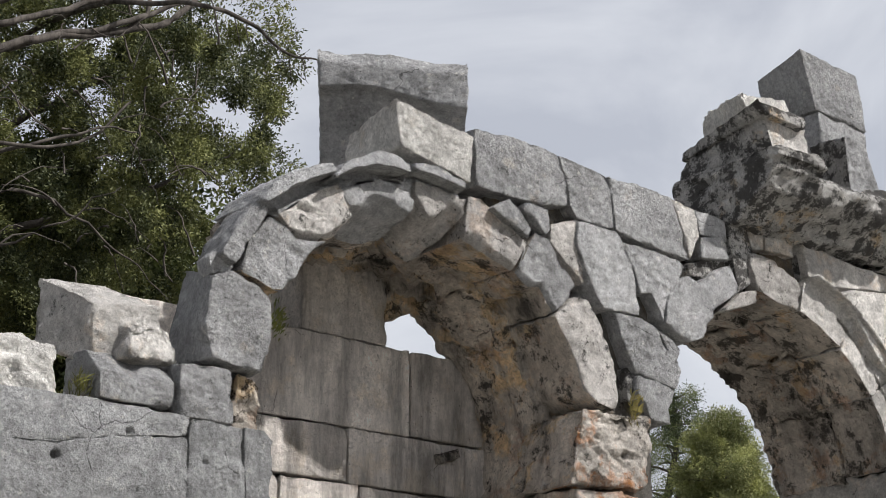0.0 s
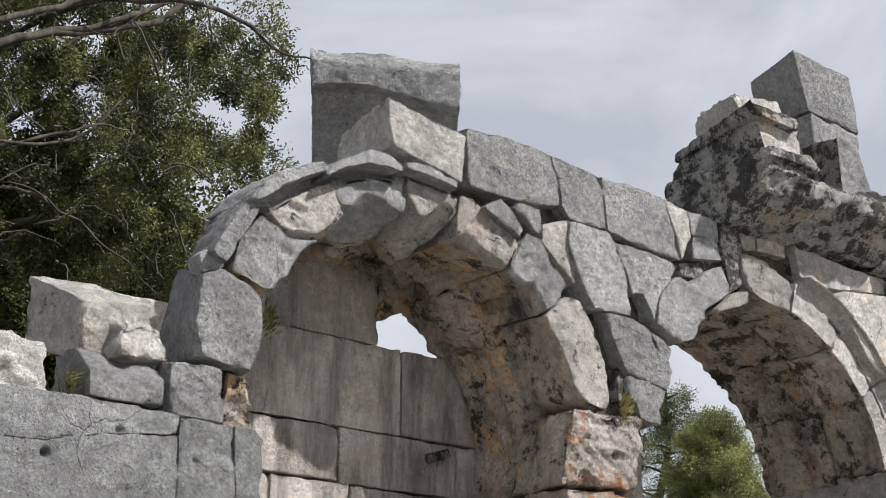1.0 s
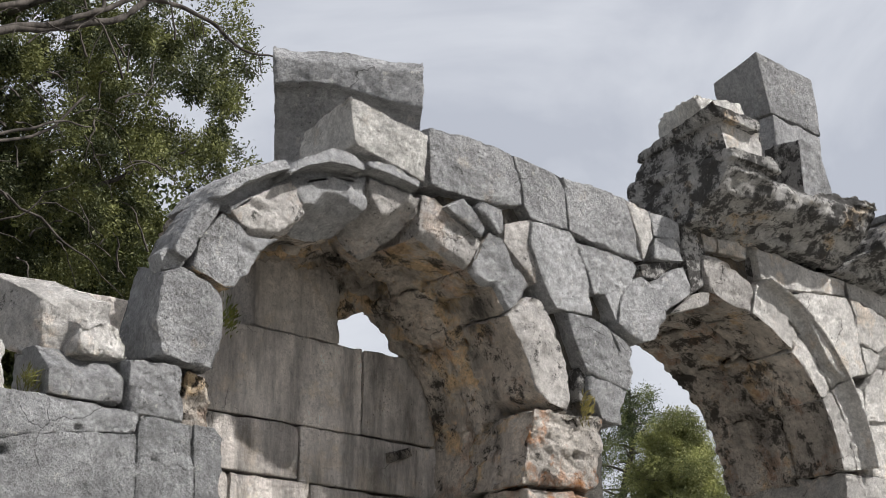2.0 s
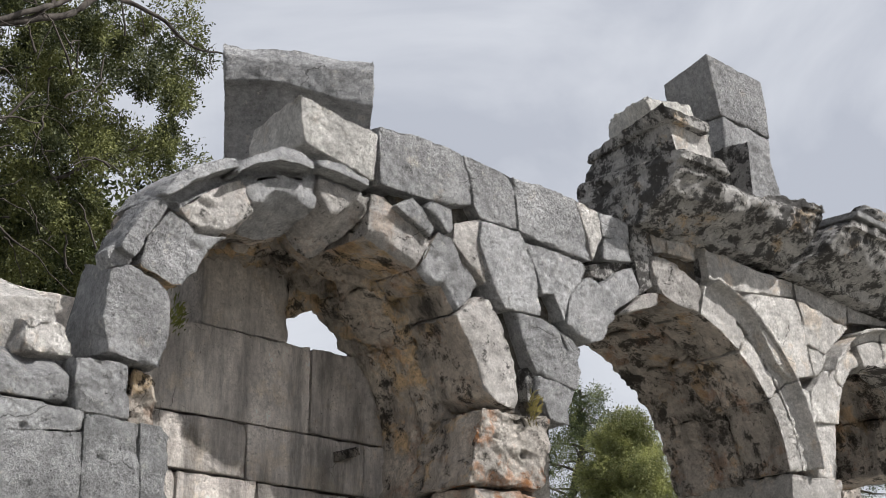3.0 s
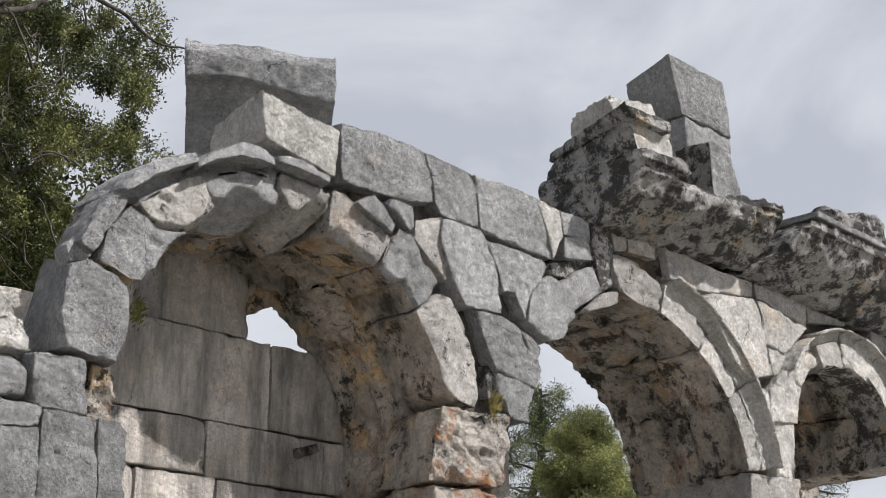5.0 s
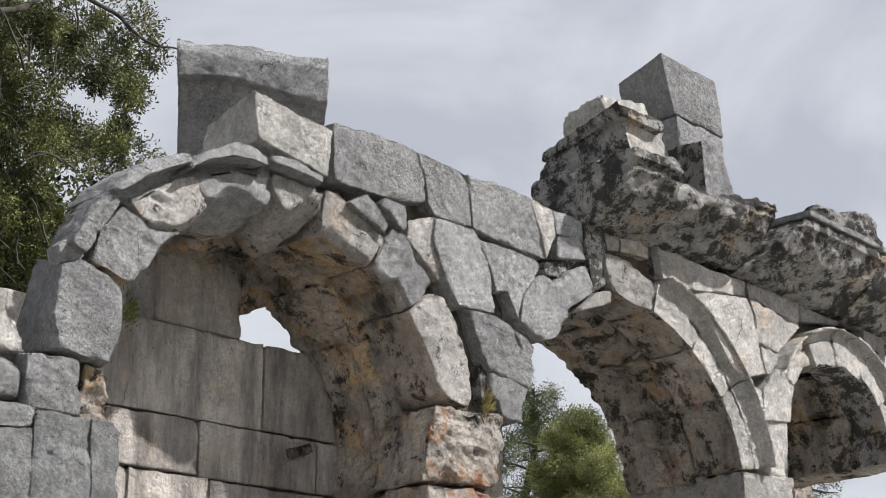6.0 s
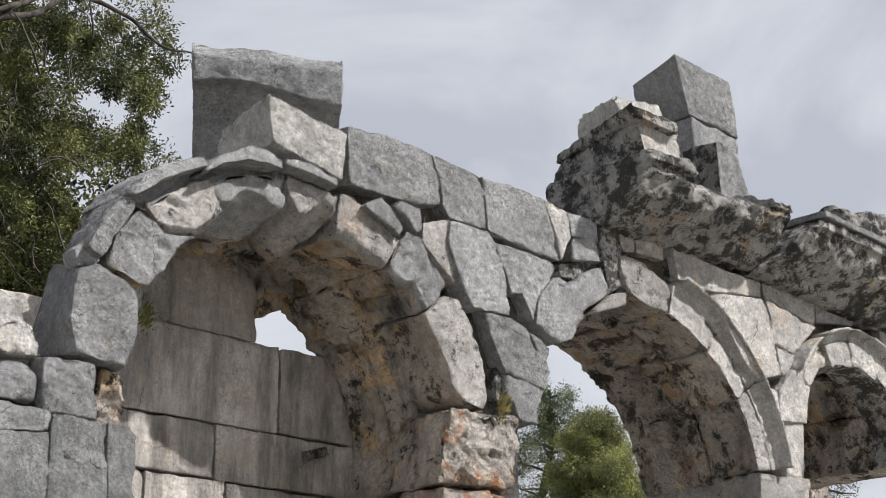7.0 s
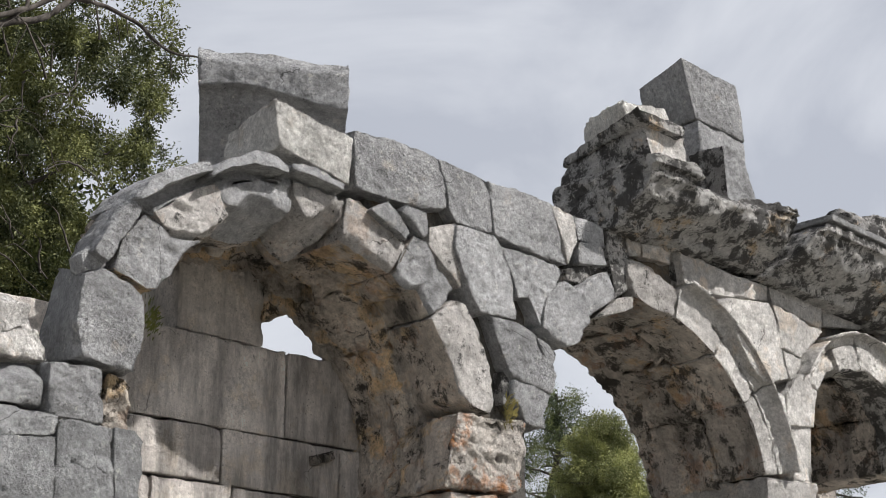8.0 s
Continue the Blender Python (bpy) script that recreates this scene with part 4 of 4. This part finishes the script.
def leaf_mass(name, parent, centres, spreads, count, leaf, length, mat, rng, droop=0.0, narrow=0.5, label=""):
    """Many small leaves on short twigs, gathered in clumps."""
    centres, spreads = np.array(centres, float), np.array(spreads, float)
    pick = rng.integers(0, len(centres), count)
    d = rng.normal(0, 1, (count, 3))
    d /= np.linalg.norm(d, axis=1, keepdims=True)
    twig = centres[pick] + d * spreads[pick][:, None] * (rng.random(count) ** 0.45)[:, None]
    per = 14
    axis = d + rng.normal(0, 0.6, (count, 3)) + np.array((0, 0, -droop))
    axis /= np.linalg.norm(axis, axis=1, keepdims=True)
    p = np.repeat(twig, per, 0) + np.repeat(axis, per, 0) * (rng.random(count * per)[:, None] * length) + rng.normal(0, length * 0.22, (count * per, 3))
    n = len(p)
    a = np.repeat(axis, per, 0) + rng.normal(0, 0.8, (n, 3))
    a /= np.linalg.norm(a, axis=1, keepdims=True)
    b = np.cross(a, rng.normal(0, 1, (n, 3)))
    b /= np.maximum(np.linalg.norm(b, axis=1, keepdims=True), 1e-6)
    s = leaf * (0.6 + 0.8 * rng.random(n))[:, None]
    vs = np.stack([p, p + a * s * 0.5 + b * s * narrow * 0.5, p + a * s, p + a * s * 0.5 - b * s * narrow * 0.5], 1).reshape(-1, 3)
    fs = np.arange(n * 4).reshape(n, 4)
    ob = tagged(new(name, mesh_from(name, vs, fs, mat, False)), label, kind="stuff")
    return under(ob, parent)


def limb_path(name, parent, pts, r0, r1, sides=7, label=""):
    """A limb through given places, smoothed and tapered."""
    p = np.array(pts, float)
    k = np.linspace(0, len(p) - 1, 5 * len(p))
    q = np.stack([np.interp(k, range(len(p)), p[:, i]) for i in range(3)], 1)
    for _ in range(2):
        q[1:-1] = (q[:-2] + q[1:-1] + q[2:]) / 3
    q += 0.03 * np.stack([vnoise(q * 7, 61 + i) for i in range(3)], 1)
    vs, fs = tube(q, np.linspace(r0, r1, len(q)), sides)
    return tagged(under(new(name, mesh_from(name, vs, fs, BARK)), parent), label), q


def evergreen():
    rng = np.random.default_rng(5)
    t = thing("evergreen_tree", (-1.6, 4.4, 0), "dense dark evergreen tree with bare grey branches behind the wall", "tree")
    limb("trunk", t, (-1.6, 4.4, -0.1), (-1.4, 4.3, 7.6), 0.3, 0.14, rng, 0.0)
    for pts, r0, r1 in ((((-1.5, 4.3, 6.3), (-2.2, 3.0, 6.55), (-1.7, 2.5, 6.85), (-1.05, 2.45, 7.1), (-0.6, 2.5, 7.45)), 0.058, 0.029),
                        (((-1.5, 4.3, 5.6), (-2.2, 2.9, 5.9), (-1.74, 2.5, 6.02), (-1.3, 2.45, 6.24), (-0.95, 2.5, 6.3)), 0.039, 0.008),
                        (((-1.5, 4.3, 5.3), (-2.1, 2.9, 5.75), (-1.7, 2.5, 5.66), (-1.35, 2.5, 5.58), (-1.0, 2.4, 5.3), (-0.61, 2.5, 5.1)), 0.033, 0.004),
                        (((-1.5, 4.3, 6.6), (-2.3, 2.9, 7.0), (-1.7, 2.6, 7.2), (-1.2, 2.6, 7.5)), 0.052, 0.033),
                        (((-1.5, 4.3, 5.2), (-1.9, 2.9, 5.3), (-1.45, 2.5, 5.52), (-1.1, 2.4, 5.85)), 0.026, 0.005),
                        (((-1.4, 4.2, 5.8), (-0.4, 3.6, 6.2), (0.4, 3.2, 6.7)), 0.06, 0.01),
                        (((-1.4, 4.2, 6.6), (-0.6, 3.7, 7.2), (0.3, 3.3, 7.3)), 0.06, 0.01)):
        limb_path("branch", t, pts, r0 * 0.6, r1 * 0.6)
    for pts, r0, r1 in ((((-2.6, 3.0, 6.45), (-2.12, 2.5, 6.6), (-1.62, 2.5, 6.87), (-1.09, 2.5, 7.04), (-0.72, 2.5, 7.21), (-0.49, 2.5, 7.52)), 0.07, 0.05),
                        (((-2.6, 3.0, 6.7), (-2.13, 2.5, 6.79), (-1.55, 2.5, 7.08), (-1.11, 2.5, 7.36)), 0.06, 0.045),
                        (((-2.4, 2.9, 5.9), (-1.98, 2.5, 5.98), (-1.6, 2.5, 6.02), (-1.22, 2.5, 6.23), (-1.01, 2.5, 6.52)), 0.034, 0.018),
                        (((-1.09, 2.5, 7.04), (-0.92, 2.45, 7.2), (-0.91, 2.45, 7.42)), 0.04, 0.03),
                        (((-1.41, 2.45, 7.0), (-1.18, 2.4, 6.93), (-1.11, 2.4, 7.02), (-1.0, 2.4, 7.12)), 0.012, 0.006)):
        limb_path("branch", t, pts, r0 * 0.48, r1 * 0.48)
    twig, q = limb_path("branch", t, ((-1.45, 4.3, 7.3), (-1.2, 3.0, 7.4), (-1.1, 2.1, 7.15), (-0.95, 1.5, 6.92), (-0.67, 1.5, 6.9), (-0.48, 1.5, 6.79), (-0.36, 1.5, 6.73), (-0.22, 1.5, 6.73), (-0.09, 1.5, 6.75)), 0.024, 0.006, label="bare curved branch reaching over the wall")
    for i in range(20, len(q) - 1, 2):
        e = q[i] + np.array((rng.uniform(-0.05, 0.12), rng.uniform(-0.1, 0.1), rng.uniform(-0.28, 0.06)))
        limb("twig", twig, q[i], e, 0.004, 0.0015, rng, -0.1, 5, 4)
    for _ in range(60):
        o = np.array((rng.uniform(-2.2, -0.2), 2.5, rng.uniform(5.2, 7.2)))
        limb("twig", t, o, o + rng.normal(0, 1, 3) * (0.3, 0.1, 0.22), rng.uniform(0.004, 0.011), 0.002, rng, 0.18, 9, 4)
    centres, spreads = [], []
    while len(centres) < 520:
        c = np.array((rng.uniform(-4.2, 2.0), rng.uniform(2.7, 5.6), rng.uniform(4.3, 9.2)))
        if any(np.linalg.norm((c - np.array(o)) / np.array(r)) < 1 for o, r in (((-0.78, 4.1, 7.15), (2.05, 1.5, 2.1)), ((-0.02, 4.0, 6.35), (1.2, 1.1, 1.15)), ((-2.3, 4.2, 5.7), (2.1, 1.6, 1.9)))):
            centres.append(c)
            spreads.append(rng.uniform(0.05, 0.19))
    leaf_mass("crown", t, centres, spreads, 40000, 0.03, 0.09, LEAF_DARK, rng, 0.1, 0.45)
    # deep leaves in the dark needle colour, which paints in the crown's inner shade
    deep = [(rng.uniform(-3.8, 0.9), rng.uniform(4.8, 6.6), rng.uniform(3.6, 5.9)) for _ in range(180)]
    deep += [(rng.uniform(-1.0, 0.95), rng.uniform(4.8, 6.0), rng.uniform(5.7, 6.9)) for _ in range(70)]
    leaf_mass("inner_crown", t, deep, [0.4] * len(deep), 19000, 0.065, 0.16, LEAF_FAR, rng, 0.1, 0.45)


def conifer(at, height, width, mat, seed, count, label, base=0.1):
    rng = np.random.default_rng(seed)
    t = thing("conifer", at, label, "tree", "trees behind the ruin")
    limb("trunk", t, at, (at[0], at[1], at[2] + height), 0.03 * height, 0.02, rng, 0.0)
    centres, spreads = [], []
    for i in range(46):
        f = base + (1 - base) * (i + 0.5) / 46
        a = i * 2.4 + rng.uniform(-0.4, 0.4)
        reach = width * (1 - f) ** 0.8 * rng.uniform(0.6, 1.1) + 0.12
        o = Vector((at[0], at[1], at[2] + height * f))
        e = o + Vector((math.cos(a) * reach, math.sin(a) * reach, 0.12 * reach))
        _, pts = limb("branch", t, o, e, 0.025 + 0.01 * reach, 0.006, rng, 0.04, n=5, sides=5)
        for p in pts[1:]:
            centres.append(p + rng.normal(0, 0.14, 3))
            spreads.append(0.08 + 0.13 * reach * rng.uniform(0.2, 1))
    leaf_mass("crown", t, centres, spreads, count, 0.038, 0.13, mat, rng, 0.0, 0.3)


evergreen()
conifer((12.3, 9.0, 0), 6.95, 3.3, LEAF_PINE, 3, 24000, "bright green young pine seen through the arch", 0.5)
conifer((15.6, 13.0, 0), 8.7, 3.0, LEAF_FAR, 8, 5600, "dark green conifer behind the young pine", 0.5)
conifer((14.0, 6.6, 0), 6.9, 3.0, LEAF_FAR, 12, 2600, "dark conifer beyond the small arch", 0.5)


# ---------------------------------------------------------------- small growth on the stones
def tuft(at, n, h, a, b, seed, label):
    rng = np.random.default_rng(seed)
    o = np.array(at) + rng.normal(0, 1, (n, 3)) * (0.03, 0.012, 0.045)
    d = rng.normal(0, 0.5, (n, 3)) + (0, -0.3, 0.9)
    d /= np.linalg.norm(d, axis=1, keepdims=True)
    s = np.cross(d, rng.normal(0, 1, (n, 3)))
    s *= 0.002 / np.linalg.norm(s, axis=1, keepdims=True)
    ln = h * rng.uniform(0.5, 1.2, (n, 1))
    vs = np.stack([o - s, o + s, o + d * ln + (0, -0.02, -0.01), o + d * ln * 0.6 - s], 1).reshape(-1, 3)
    tagged(new("grass_tuft", mesh_from("grass_tuft", vs, np.arange(4 * n).reshape(n, 4), leaf_material("tuft_blades", a, b), False)), label, "plant", kind="stuff")


tuft((1.45, -0.02, 4.17), 80, 0.06, (0.3, 0.26, 0.1), (0.45, 0.36, 0.16), 4, "dry yellow grass in a joint of the pier")
tuft((-0.9, 0.7, 4.52), 140, 0.05, (0.2, 0.24, 0.06), (0.36, 0.36, 0.1), 6, "green weeds in the gap behind the arch stones")
tuft((-2.52, 0.1, 3.75), 70, 0.08, (0.12, 0.11, 0.03), (0.2, 0.2, 0.06), 7, "green weeds between the blocks on the low wall")
